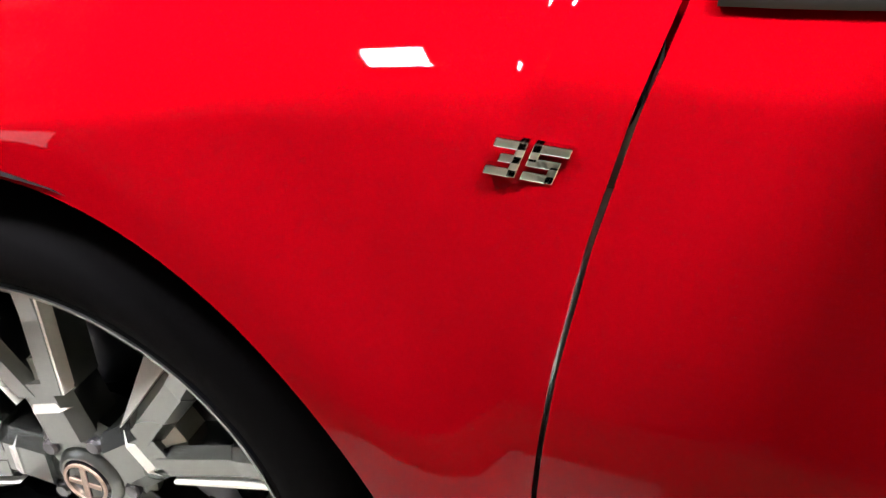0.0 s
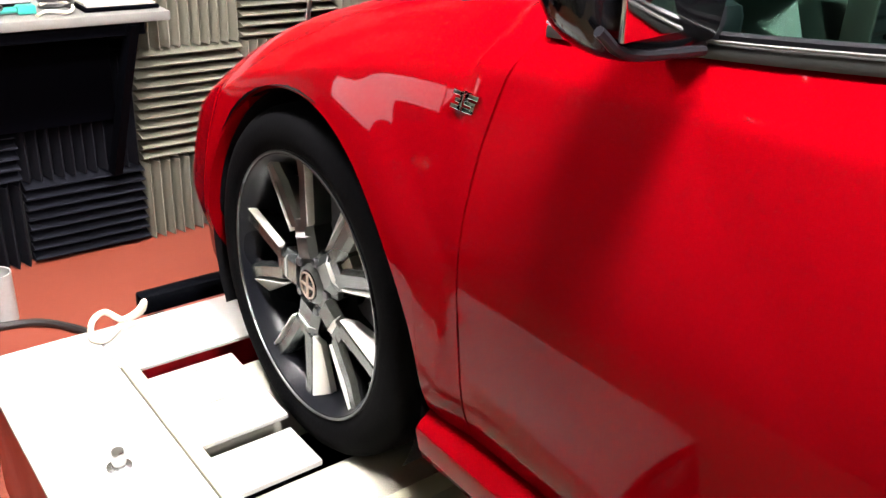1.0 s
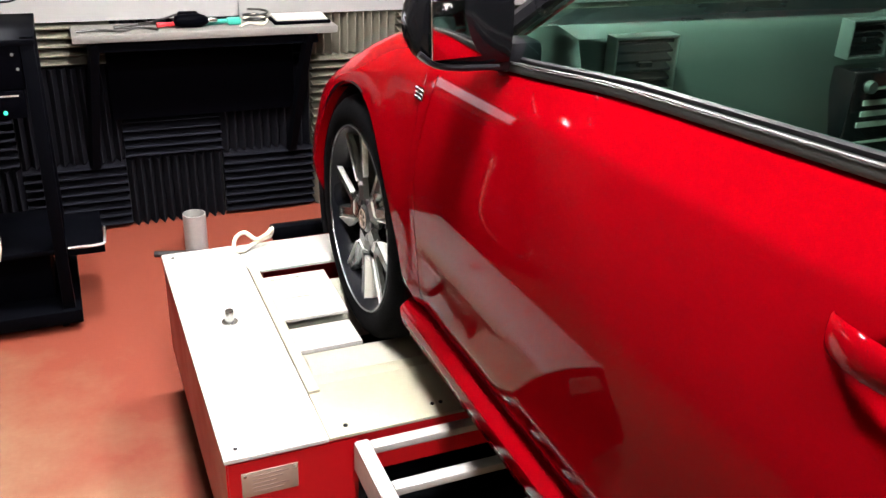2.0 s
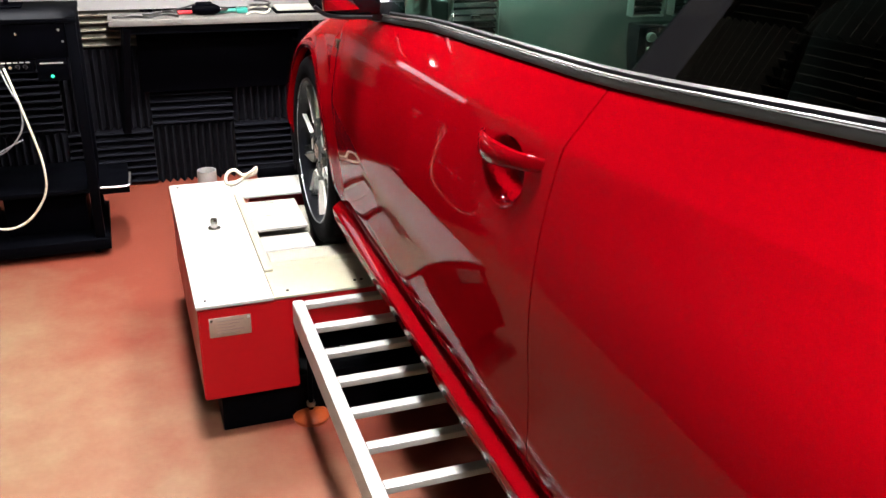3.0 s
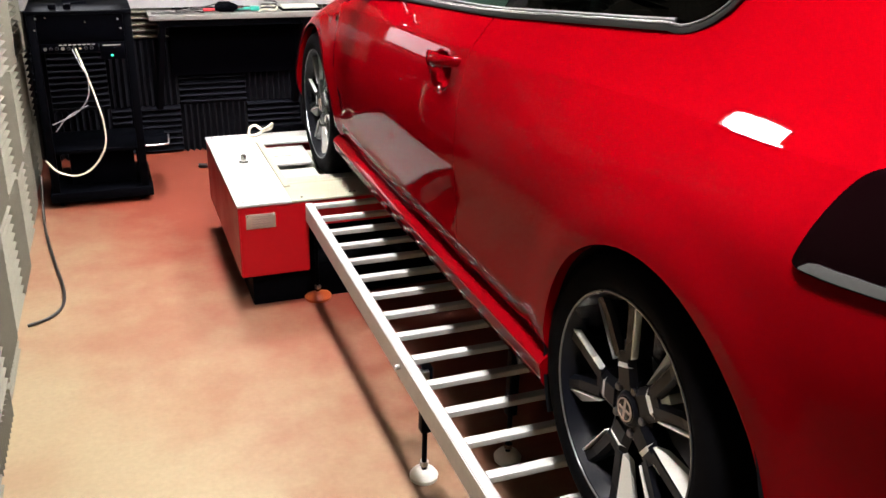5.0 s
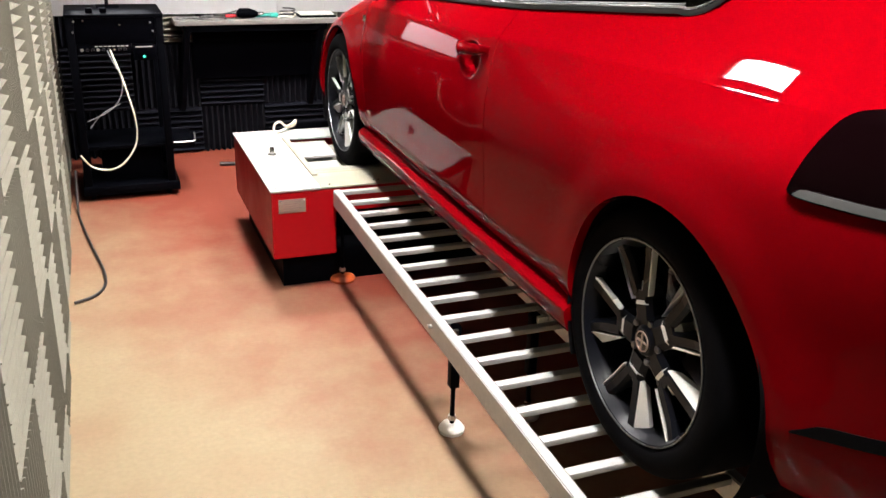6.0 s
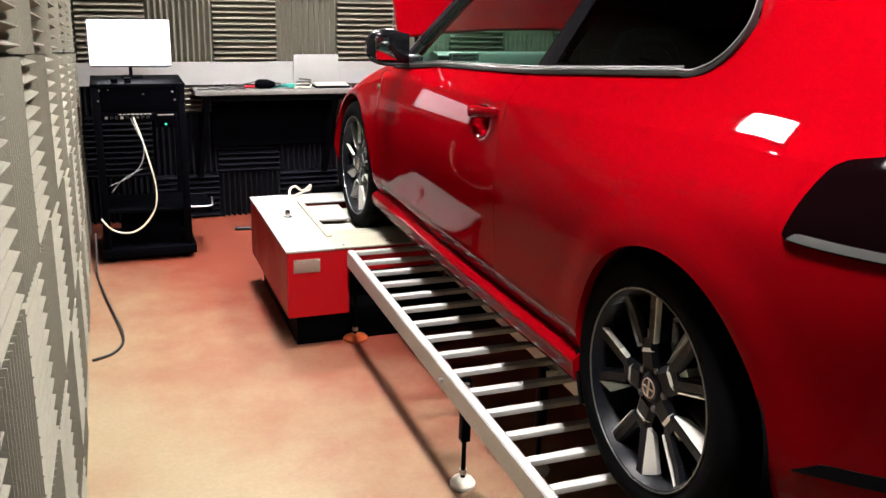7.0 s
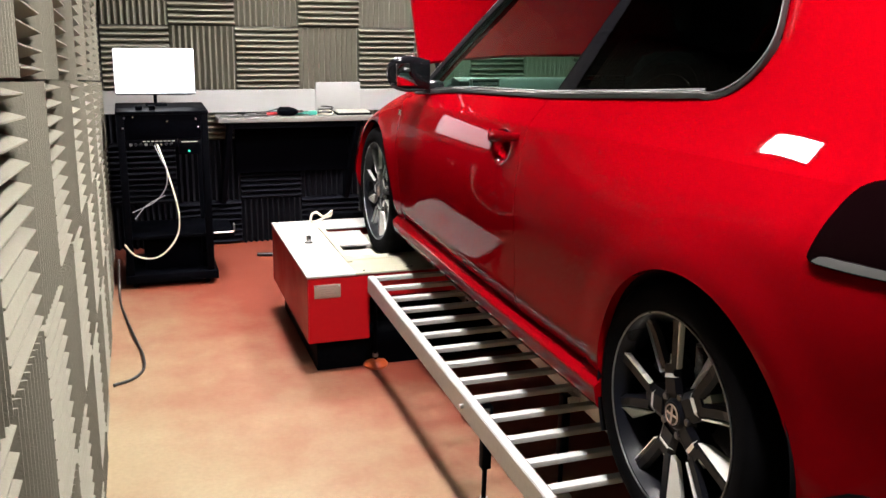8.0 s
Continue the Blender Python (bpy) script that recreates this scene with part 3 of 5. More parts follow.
belt_pts = [Vector((skin(y, belt(y)) - 0.001, y, belt(y) + 0.005)) for y in span(2.07, CORNER, 54)]
corner_pts = [Vector((glass_x(y, quarter_high(y)) - 0.002, y, quarter_high(y) + 0.002)) for y in [CORNER - CORNER_LONG * math.sin(math.pi / 2 * i / 14) for i in range(14)]]
edge = CORNER - CORNER_LONG
corner_pts += [Vector((glass_x(edge + raked(edge, z), z) - 0.002, edge + raked(edge, z), z)) for z in span(CORNER_TOP + 0.01, 1.79, 6)]
for flip in (0, 1):
    m = Matrix.Translation((2 * MID, 0, 0)) @ Matrix.Diagonal((-1, 1, 1, 1))
    bm = strip_along(belt_pts + corner_pts[1:], 0.015, 0.015)
    inner = tube([p + Vector((0.014, 0, 0.011)) for p in belt_pts[::3]], 0.0055, 6, None, 4)
    bm2 = tube([p + Vector((-0.0085, 0, 0.009)) for p in (belt_pts + corner_pts[1:])[::2]], 0.0019, 6, None, 4)
    if flip:
        bm.transform(m), bm2.transform(m), inner.transform(m)
    seal = part("window_seal", bm, SATIN, car, "satin dark window moulding")
    part("bright_edge", bm2, BRIGHTTRIM, seal, "thin bright edge")
    part("inner_seal", inner, TRIMBLACK, seal, "black rubber seal at the glass")
    pts = [Vector((glass_x(pillar_y(z) - 0.01, z) + 0.012, pillar_y(z) + 0.012, z)) for z in span(1.285, 1.80, 10)]
    bm = tube(pts, 0.021, 8, None, 3)
    bm3 = tube([p + Vector((0.035, 0.03, 0.0)) for p in pts], 0.022, 8, None, 3)
    if flip:
        bm.transform(m), bm3.transform(m)
    part("pillar_seal", bm, TRIMBLACK, car, "black rubber seal on the pillar")
    part("windscreen_pillar", bm3, PAINT, car)
grid = []
for v in span(0, 1, 10):
    z = 1.29 + 0.52 * v
    x0 = glass_x(pillar_y(z), z) + 0.05
    grid.append([Vector((x0 + (2 * MID - 2 * x0) * u, pillar_y(z) + 0.05 + 0.16 * math.sin(math.pi * u), z)) for u in span(0, 1, 16)])
part("windscreen", rim_back(sheet(grid), (0, -0.005, -0.003)), CLEARGLASS, car, "clear tinted windscreen")

# raised bonnet, scuttle and engine bay
hinge = Vector((MID, 2.30, 1.29))
grid = []
for v in span(0, 1, 14):
    half = 0.715 - 0.10 * v ** 2
    row = []
    for u in span(-1, 1, 20):
        s = 0.13 + 0.89 * v
        row.append(hinge + Vector((half * u, s * math.cos(radians(54)) - 0.03 * (u * u) * 0.8, s * math.sin(radians(54)) - 0.04 * u * u + 0.02 * math.sin(math.pi * v))))
    grid.append(row)
part("bonnet", thick(sheet(grid), 0.022), PAINT, car, "red bonnet propped wide open")
part("bonnet_stay", tube([(0.35, 3.2, 0.95), (0.30, 2.9, 1.9)], 0.005, 8, None, 0), STEEL, car, "thin steel bonnet stay")
for x in (MID - 0.62, MID + 0.62):
    part("bonnet_hinge", tube([(x, 2.31, 1.24), (x, 2.36, 1.33), (x, 2.43, 1.43)], 0.012, 8, None, 3), UNDER, car, "dark bonnet hinge arm")
part("scuttle", block(0.10, 2 * MID - 0.10, 2.10, 2.34, 1.20, 1.285, 0.02), TRIMBLACK, car, "black plastic scuttle panel")
part("engine_bay", block(0.30, 2 * MID - 0.30, 2.34, 3.15, 0.62, 0.90, 0.03), UNDER, car, "dark engine bay")
part("underbody", block(0.03, 2 * MID - 0.03, 0.42, 2.10, 0.56, 0.68, 0.03), UNDER, car, "black underbody")
part("rear_floor", block(0.22, 2 * MID - 0.22, -0.66, 0.44, 0.66, 0.80, 0.03), UNDER, car, "black underbody")


def arch_liner(yc, zc, r, flip):
    rows = []
    for i in range(33):
        a = math.radians(-28 + 236 * i / 32)
        rows.append([Vector((x, yc + (r + 0.006) * math.cos(a), zc + (r + 0.006) * math.sin(a))) for x in (-0.022, 0.10, 0.26)])
    bm = sheet(mirrored(rows) if flip else rows)
    hub = [Vector((0.26, yc + (r + 0.006) * math.cos(t), zc + (r + 0.006) * math.sin(t))) for t in [math.radians(-28 + 236 * i / 32) for i in range(33)]]
    if flip:
        hub = [Vector((2 * MID - p.x, p.y, p.z)) for p in hub]
    bm.faces.new([bm.verts.new(p) for p in hub])
    part("wheel_arch_liner", bm, UNDER, car, "black wheel arch liner")


for f in (0, 1):
    arch_liner(*ARCH_F, f)
    arch_liner(*ARCH_R, f)


# wheels
def spoke(bm, angle, r0, r1, w0, w1, x0, x1, depth, lean0=0.0, lean1=0.0):
    """A tapered, chamfered bar from one radius to another; x0 and x1 are its face at the ends."""
    a = math.radians(angle)
    rad, tan = Vector((0, math.sin(a), math.cos(a))), Vector((0, math.cos(a), -math.sin(a)))
    rings = []
    for r, w, x, lean in ((r0, w0, x0, lean0), (r1, w1, x1, lean1)):
        c = rad * r + tan * lean
        ring = [(-w / 2, depth), (-w / 2, 0.010), (-w / 2 * 0.55, 0.0), (w / 2 * 0.55, 0.0), (w / 2, 0.010), (w / 2, depth)]
        rings.append([bm.verts.new(c + tan * s + Vector((x + d, 0, 0))) for s, d in ring])
    for i in range(6):
        bm.faces.new((rings[0][i], rings[0][(i + 1) % 6], rings[1][(i + 1) % 6], rings[1][i]))
    bm.faces.new(rings[0]), bm.faces.new(rings[1])
    return bm


def cheek(bm, angle, corners, depth):
    """A four-sided facet given by (radius, offset, face) corners, with a body behind it."""
    a = math.radians(angle)
    rad, tan = Vector((0, math.sin(a), math.cos(a))), Vector((0, math.cos(a), -math.sin(a)))
    rings = [[bm.verts.new(rad * r + tan * t + Vector((x + d, 0, 0))) for r, t, x in corners] for d in (0, depth)]
    for i in range(4):
        bm.faces.new((rings[0][i], rings[0][(i + 1) % 4], rings[1][(i + 1) % 4], rings[1][i]))
    bm.faces.new(rings[0]), bm.faces.new(rings[1])
    return bm


def wheel(x, y, turn, spoke_paint):
    """A wheel with its face towards -x, built round its own hub."""
    c = Vector((x, y, HUB_Z))
    hub = new("wheel")
    hub.parent = car
    hub.location = c - world_of(car)
    hub["label"] = "anthracite alloy wheel with a low-profile tyre"

    def put(name, bm, mat, label="", parent=hub):
        bm.transform(Matrix.Translation(c))
        return part(name, bm, mat, parent, label, 30)
    prof = [(0.238, -0.006), (0.247, -0.016), (0.262, -0.021), (0.285, -0.021), (0.303, -0.014), (0.313, -0.002), (0.3175, 0.012), (0.319, 0.045), (0.3192, 0.10),
            (0.319, 0.16), (0.3175, 0.19), (0.311, 0.205), (0.285, 0.222), (0.250, 0.216), (0.235, 0.20)]
    put("tyre", lathe(prof, (0, 0, 0), "x", 96, None, True), RUBBER, "black low-profile tyre")
    prof = [(0.2435, -0.008), (0.2440, -0.014), (0.241, -0.0165), (0.236, -0.014), (0.231, -0.004), (0.226, 0.006), (0.219, 0.022), (0.214, 0.06), (0.208, 0.12), (0.214, 0.19), (0.232, 0.205), (0.238, 0.205), (0.2385, 0.10), (0.2400, 0.0)]
    put("rim", lathe(prof, (0, 0, 0), "x", 96, None, True), RIMDARK, "dark rim barrel with a polished lip")
    put("rim_lip", lathe([(0.2420, -0.0160), (0.2420, -0.0182), (0.2390, -0.0180), (0.2385, -0.0150)], (0, 0, 0), "x", 96, None, True), RIMGREY, "polished rim lip")
    for i in range(5):
        a = turn + 72 * i
        bm = bmesh.new()
        spoke(bm, a, 0.048, 0.118, 0.072, 0.066, 0.004, 0.006, 0.045)
        for s in (-1, 1):
            spoke(bm, a, 0.104, 0.190, 0.040, 0.038, 0.005, 0.004, 0.045, s * 0.018, s * 0.046)
            spoke(bm, a, 0.187, 0.236, 0.038, 0.036, 0.004, -0.002, 0.030, s * 0.046, s * 0.064)
        sp = put("spoke", bm, spoke_paint)
        bm = bmesh.new()
        spoke(bm, a, 0.086, 0.138, 0.060, 0.036, 0.0022, 0.020, 0.030)
        put("machined_facet", bm, FACET, "pale machined facet in the fork of the spoke", sp)
        bm = bmesh.new()
        cheek(bm, a, ((0.096, 0.036, 0.004), (0.216, 0.073, 0.001), (0.206, 0.104, 0.024), (0.112, 0.047, 0.018)), 0.012)
        put("machined_facet", bm, FACET, "pale machined cheek sloping into the opening", sp)
        bm = bmesh.new()
        spoke(bm, a, 0.106, 0.230, 0.005, 0.006, 0.0024, -0.0018, 0.014, -0.036, -0.080)
        put("machined_edge", bm, FACET, "thin machined edge", sp)
    prof = [(0.0, 0.004), (0.030, 0.002), (0.034, 0.004), (0.038, 0.010), (0.062, 0.012), (0.070, 0.020), (0.070, 0.06), (0.0, 0.06)]
    put("hub_plate", lathe([(max(r, 0.0005), d) for r, d in prof], (0, 0, 0), "x", 48), spoke_paint)
    cap = put("centre_cap", lathe([(0.0005, 0.0), (0.024, 0.0), (0.028, 0.002), (0.030, 0.005), (0.030, 0.012), (0.0005, 0.012)], (0, 0, 0), "x", 40), GLOSSBLACK, "dark centre cap with a plain bright ring")
    put("cap_ring", lathe([(0.025, -0.0018), (0.022, -0.0018), (0.022, 0.002), (0.025, 0.002)], (0, 0, 0), "x", 40, None, True), LABELM, "pale ring", cap)
    bm = bmesh.new()
    block(-0.0016, 0.002, -0.003, 0.003, -0.020, 0.020, 0, bm)
    block(-0.0016, 0.002, -0.019, -0.004, -0.0025, 0.0025, 0, bm)
    block(-0.0016, 0.002, 0.004, 0.019, -0.0025, 0.0025, 0, bm)
    put("cap_mark", bm, LABELM, "plain pale mark", cap)
    for i in range(5):
        a = math.radians(turn + 36 + 72 * i)
        put("wheel_bolt", lathe([(0.0005, 0.004), (0.007, 0.004), (0.009, 0.007), (0.009, 0.03), (0.0005, 0.03)], (0, 0.050 * math.sin(a), 0.050 * math.cos(a)), "x", 12), DISC, "dark steel wheel bolt")
    put("brake_disc", lathe([(0.0605, 0.085), (0.155, 0.085), (0.156, 0.087), (0.156, 0.105), (0.0605, 0.105)], (0, 0, 0), "x", 64, None, True), DISC, "worn steel brake disc")
    put("axle", lathe([(0.0005, 0.05), (0.06, 0.05), (0.06, 0.26), (0.0005, 0.26)], (0, 0, 0), "x", 24), UNDER)
    return hub


# same wheel type; brightness of the front pair's spin is put into their spoke colour
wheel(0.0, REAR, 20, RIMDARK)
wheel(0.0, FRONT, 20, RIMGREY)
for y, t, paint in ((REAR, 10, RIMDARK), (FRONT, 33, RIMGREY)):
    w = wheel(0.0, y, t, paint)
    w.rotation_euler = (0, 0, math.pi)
    w.location = Vector((2 * MID, y, HUB_Z)) - world_of(car)

# handle, mirror, badge
for who, flip in ((door_l, 0), (door_r, 1)):
    m = Matrix.Translation((2 * MID, 0, 0)) @ Matrix.Diagonal((-1, 1, 1, 1))
    sx = skin(0.87, 1.245)
    rows = []
    for i in range(17):
        u = i / 16
        y = 1.110 - 0.235 * u
        z = 1.216 + 0.027 * u
        arc = math.sin(math.pi * u) ** 0.55
        x = sx + 0.006 - 0.036 * arc + 0.0 * u
        h = 0.020 * (0.65 + 0.35 * arc) + 0.004 * math.cos(math.pi * u)
        t = 0.010 * (0.5 + 0.5 * arc)
        rows.append([Vector((x + t * math.cos(a), y, z + h * math.sin(a))) for a in [2 * math.pi * k / 12 for k in range(13)]])
    bm = sheet(rows)
    bmesh.ops.remove_doubles(bm, verts=bm.verts, dist=1e-5)
    bmesh.ops.holes_fill(bm, edges=bm.edges)
    if flip:
        bm.transform(m)
    part("door_handle", bm, PAINT, who, "red body-coloured bar handle")

    # mirror
    rows = []
    for i in range(21):
        u = i / 20
        x = 0.012 - 0.172 * u
        r = max(0.03, (1 - abs((u - 0.42) / 0.58) ** 3.2)) ** 0.5 if u > 0.42 else 0.80 + 0.20 * smooth(u / 0.42)
        yc, zc = 1.872 + 0.012 * u, 1.352 + 0.006 * u
        row = []
        for k in range(33):
            a = 2 * math.pi * k / 32
            cy, cz = math.cos(a), math.sin(a)
            dy = 0.070 * r * cy if cy > 0 else -0.030 * abs(cy) ** 0.35 * (0.4 + 0.6 * r)
            row.append(Vector((x, yc + dy, zc + 0.073 * r * math.copysign(abs(cz) ** 0.8, cz))))
        rows.append(row)
    bm = sheet(rows)
    bmesh.ops.remove_doubles(bm, verts=bm.verts, dist=1e-5)
    bmesh.ops.holes_fill(bm, edges=bm.edges)
    foot = block(-0.005, 0.085, 1.865, 1.925, 1.272, 1.325, 0.016)
    face = block(-0.132, -0.02, 1.846, 1.852, 1.308, 1.398, 0.002, None, pose(0, 0, 0, -4, 0, 8))
    lip = tube([(-0.148, 1.848, 1.318), (-0.11, 1.846, 1.296), (-0.01, 1.845, 1.290)], 0.005, 8, None, 5)
    if flip:
        for b in (bm, foot, face, lip):
            b.transform(m)
    house = part("door_mirror", bm, GLOSSBLACK, who, "gloss black door mirror housing")
    part("mirror_foot", foot, TRIMBLACK, house)
    part("mirror_glass", face, CHROME, house, "mirror glass")
    part("mirror_lip", lip, TRIMBLACK, house)

badge = new("badge")
badge.parent = car
badge.location = Vector((skin(2.159, 1.164), 2.159, 1.164)) - world_of(car)
badge["label"] = "chrome numerals 35 on the front wing"


def numeral(bars, y0):
    """A numeral of slanted bars; y runs towards the tail as the numeral reads on."""
    bm = bmesh.new()
    for u0, u1, v0, v1 in bars:
        block(-0.004, 0.003, u0, u1, v0, v1, 0.0008, bm)
    for v in bm.verts:
        u, z = v.co.y, v.co.z
        v.co.y = y0 - u - 0.30 * z
        v.co.z = z
    p = Vector((skin(2.159, 1.164), 2.159, 1.164))
    bm.transform(Matrix.Translation(p))
    return bm


T, W, H = 0.0060, 0.020, 0.0245
three = [(0, W, H - T, H), (W - T, W, 0, H), (0, W, 0, T), (0.006, W, H / 2 - T / 2, H / 2 + T / 2)]
five = [(0, W + 0.003, H - T, H), (0, T, H / 2, H), (0, W, H / 2 - T / 2, H / 2 + T / 2), (W - T, W, 0, H / 2), (0, W, 0, T)]
three = [(a, b, c - H / 2, d - H / 2) for a, b, c, d in three]
five = [(a, b, c - H / 2, d - H / 2) for a, b, c, d in five]
part("numeral", numeral(three, 0.0225), CHROME, badge, "chrome numeral 3", flat=True)
part("numeral", numeral(five, -0.0005), CHROME, badge, "chrome numeral 5", flat=True)

# cabin
dash = part("dashboard", bmesh.new(), CABIN, car, "dark soft-touch dashboard")
bm = bmesh.new()
prof = [(2.10, 1.27), (2.02, 1.315), (1.93, 1.335), (1.86, 1.325), (1.84, 1.28), (1.80, 1.12), (1.86, 0.98), (2.10, 0.95)]
grid = [[Vector((x, y - 0.03 * math.cos(math.pi * (x - MID) / 1.6), z + (0.02 if x > MID + 0.2 else 0))) for y, z in prof] for x in span(0.14, 2 * MID - 0.14, 14)]
sheet(grid, bm)
bmesh.ops.holes_fill(bm, edges=bm.edges)
bmesh.ops.recalc_face_normals(bm, faces=bm.faces)
for f in bm.faces:
    f.smooth = True
bm.transform(Matrix.Translation(-world_of(car)))
bm.to_mesh(dash.data)
bm.free()


def air_vent(x, y, z, w, h):
    frame_bm = bmesh.new()
    block(x - w / 2, x + w / 2, y - 0.012, y + 0.02, z - h / 2, z - h / 2 + 0.005, 0.002, frame_bm)
    block(x - w / 2, x + w / 2, y - 0.012, y + 0.02, z + h / 2 - 0.005, z + h / 2, 0.002, frame_bm)
    block(x - w / 2, x - w / 2 + 0.005, y - 0.012, y + 0.02, z - h / 2, z + h / 2, 0.003, frame_bm)
    block(x + w / 2 - 0.005, x + w / 2, y - 0.012, y + 0.02, z - h / 2, z + h / 2, 0.003, frame_bm)
    part("air_vent", frame_bm, BRIGHTTRIM, dash, "air vent with a satin metal frame")
    bm = bmesh.new()
    n = 6
    for i in range(n):
        zz = z - h / 2 + h * (i + 0.5) / n
        block(x - w / 2 + 0.006, x + w / 2 - 0.006, y - 0.004, y + 0.015, zz - 0.0025, zz + 0.0025, 0, bm, pose(0, 0, 0, 25))
    block(x - 0.012, x + 0.012, y - 0.012, y, z - 0.004, z + 0.004, 0, bm)
    part("vent_slats", bm, TRIMBLACK, dash)


air_vent(0.235, 1.80, 1.292, 0.125, 0.095)
air_vent(0.70, 1.772, 1.318, 0.095, 0.07)
air_vent(0.82, 1.772, 1.318, 0.095, 0.07)
part("radio", block(0.665, 0.855, 1.74, 1.80, 1.09, 1.265, 0.006), GLOSSBLACK, dash, "gloss black radio with pale keys")
for z, x0, x1, h in ((1.232, 0.72, 0.79, 0.005), (1.205, 0.695, 0.785, 0.010), (1.184, 0.695, 0.825, 0.010), (1.163, 0.690, 0.828, 0.010), (1.128, 0.685, 0.835, 0.004)):
    part("radio_key", block(x0, x1, 1.7370, 1.7405, z - h / 2, z + h / 2), GREYTAG, dash, "row of pale keys")
for x in (0.700, 0.820):
    part("radio_knob", lathe([(0.0005, 1.728), (0.011, 1.728), (0.012, 1.732), (0.012, 1.7405), (0.0005, 1.7405)], (x, 0, 1.236), "y", 16), BRIGHTTRIM, dash, "satin radio knob")
part("centre_console", block(0.74, 0.95, 1.05, 1.84, 0.80, 1.02, 0.04), CABIN, car, "dark centre console")
part("parcel_shelf", block(0.25, 2 * MID - 0.25, -0.55, 0.30, 1.22, 1.26, 0.01), SEATCLOTH, car, "dark rear shelf")
part("door_card", block(0.075, 0.11, 0.86, 2.02, 0.75, 1.26, 0.012), CABIN, car, "dark inner door panel")
part("door_card", block(2 * MID - 0.11, 2 * MID - 0.075, 0.86, 2.02, 0.75, 1.26, 0.012), CABIN, car, "dark inner door panel")
part("cabin_floor", block(0.10, 2 * MID - 0.10, 0.30, 2.08, 0.68, 0.72, 0.01), SEATCLOTH, car, "dark cabin carpet")
part("headlining", block(0.30, 2 * MID - 0.30, -0.5, 1.20, 1.755, 1.775, 0.01), SEATCLOTH, car, "dark headlining")
for x in (0.46, 1.23):
    seat = part("seat", block(x - 0.24, x + 0.24, 0.78, 1.30, 0.80, 0.98, 0.06), SEATCLOTH, car, "dark cloth bucket seat")
    part("backrest", block(x - 0.23, x + 0.23, 0.62, 0.76, 0.95, 1.52, 0.06, None, pose(0, 0, 0, 14)), SEATCLOTH, seat)
    part("headrest", block(x - 0.13, x + 0.13, 0.56, 0.66, 1.56, 1.72, 0.04), SEATCLOTH, seat)
wheel_ring = part("steering_wheel", tube([(1.23 + 0.185 * math.cos(a), 1.60 - 0.07 * math.sin(a), 1.20 + 0.17 * math.sin(a)) for a in [2 * math.pi * k / 24 for k in range(24)]], 0.016, 10, None, 2, True), TRIMBLACK, car, "black steering wheel on the far seat's side")
part("wheel_boss", block(1.13, 1.33, 1.59, 1.64, 1.16, 1.24, 0.025), TRIMBLACK, wheel_ring)

# ---- the dynamometer bed ----
BX0, BX1, BY0, BY1, BZ = -0.466, 2 * MID + 0.466, 2.046, 3.05, 0.474
PX0, PX1, PY0, PY1 = -0.222, 0.36, 2.245, 2.862
bed = thing("dynamometer_bed", MID, (BY0 + BY1) / 2, 0, "low red steel roller dynamometer with a white top plate", "dynamometer")
for flip in (0, 1):
    outline = [(BX0, BY0), (-0.185, BY0), (-0.185, BY0 + 0.15), (PX0 - 0.014, BY0 + 0.15), (PX0 - 0.014, BY1), (BX0, BY1)]
    if flip:
        outline = [(2 * MID - x, y) for x, y in outline]
    bm = bmesh.new()
    foot_ring = [bm.verts.new((x, y, 0.158)) for x, y in outline]
    head_ring = [bm.verts.new((x, y, BZ - 0.012)) for x, y in outline]
    for i in range(6):
        bm.faces.new((foot_ring[i], foot_ring[(i + 1) % 6], head_ring[(i + 1) % 6], head_ring[i]))
    bm.faces.new(foot_ring), bm.faces.new(head_ring)
    bmesh.ops.bevel(bm, geom=bm.edges[:], offset=0.004, segments=2, affect="EDGES")
    part("housing", bm, BEDRED, bed, "red enamelled steel housing")
part("cross_beam", block(-0.183, 2 * MID + 0.183, BY0 + 0.012, BY0 + 0.05, 0.35, BZ - 0.014, 0.003), BEDRED, bed, "red cross beam")
part("cross_beam", block(-0.183, 2 * MID + 0.183, BY1 - 0.06, BY1 - 0.01, 0.20, BZ - 0.014, 0.003), BEDRED, bed, "red cross beam")
part("base_frame", block(BX0 + 0.05, BX1 - 0.05, BY0 + 0.06, BY1 - 0.05, 0.0, 0.156, 0.004), BLACKSTEEL, bed, "black recessed base frame")
part("inner_box", block(-0.181, 2 * MID + 0.181, BY0 + 0.20, BY1 - 0.07, 0.158, 0.20, 0.003), BLACKSTEEL, bed, "dark pan under the rollers")
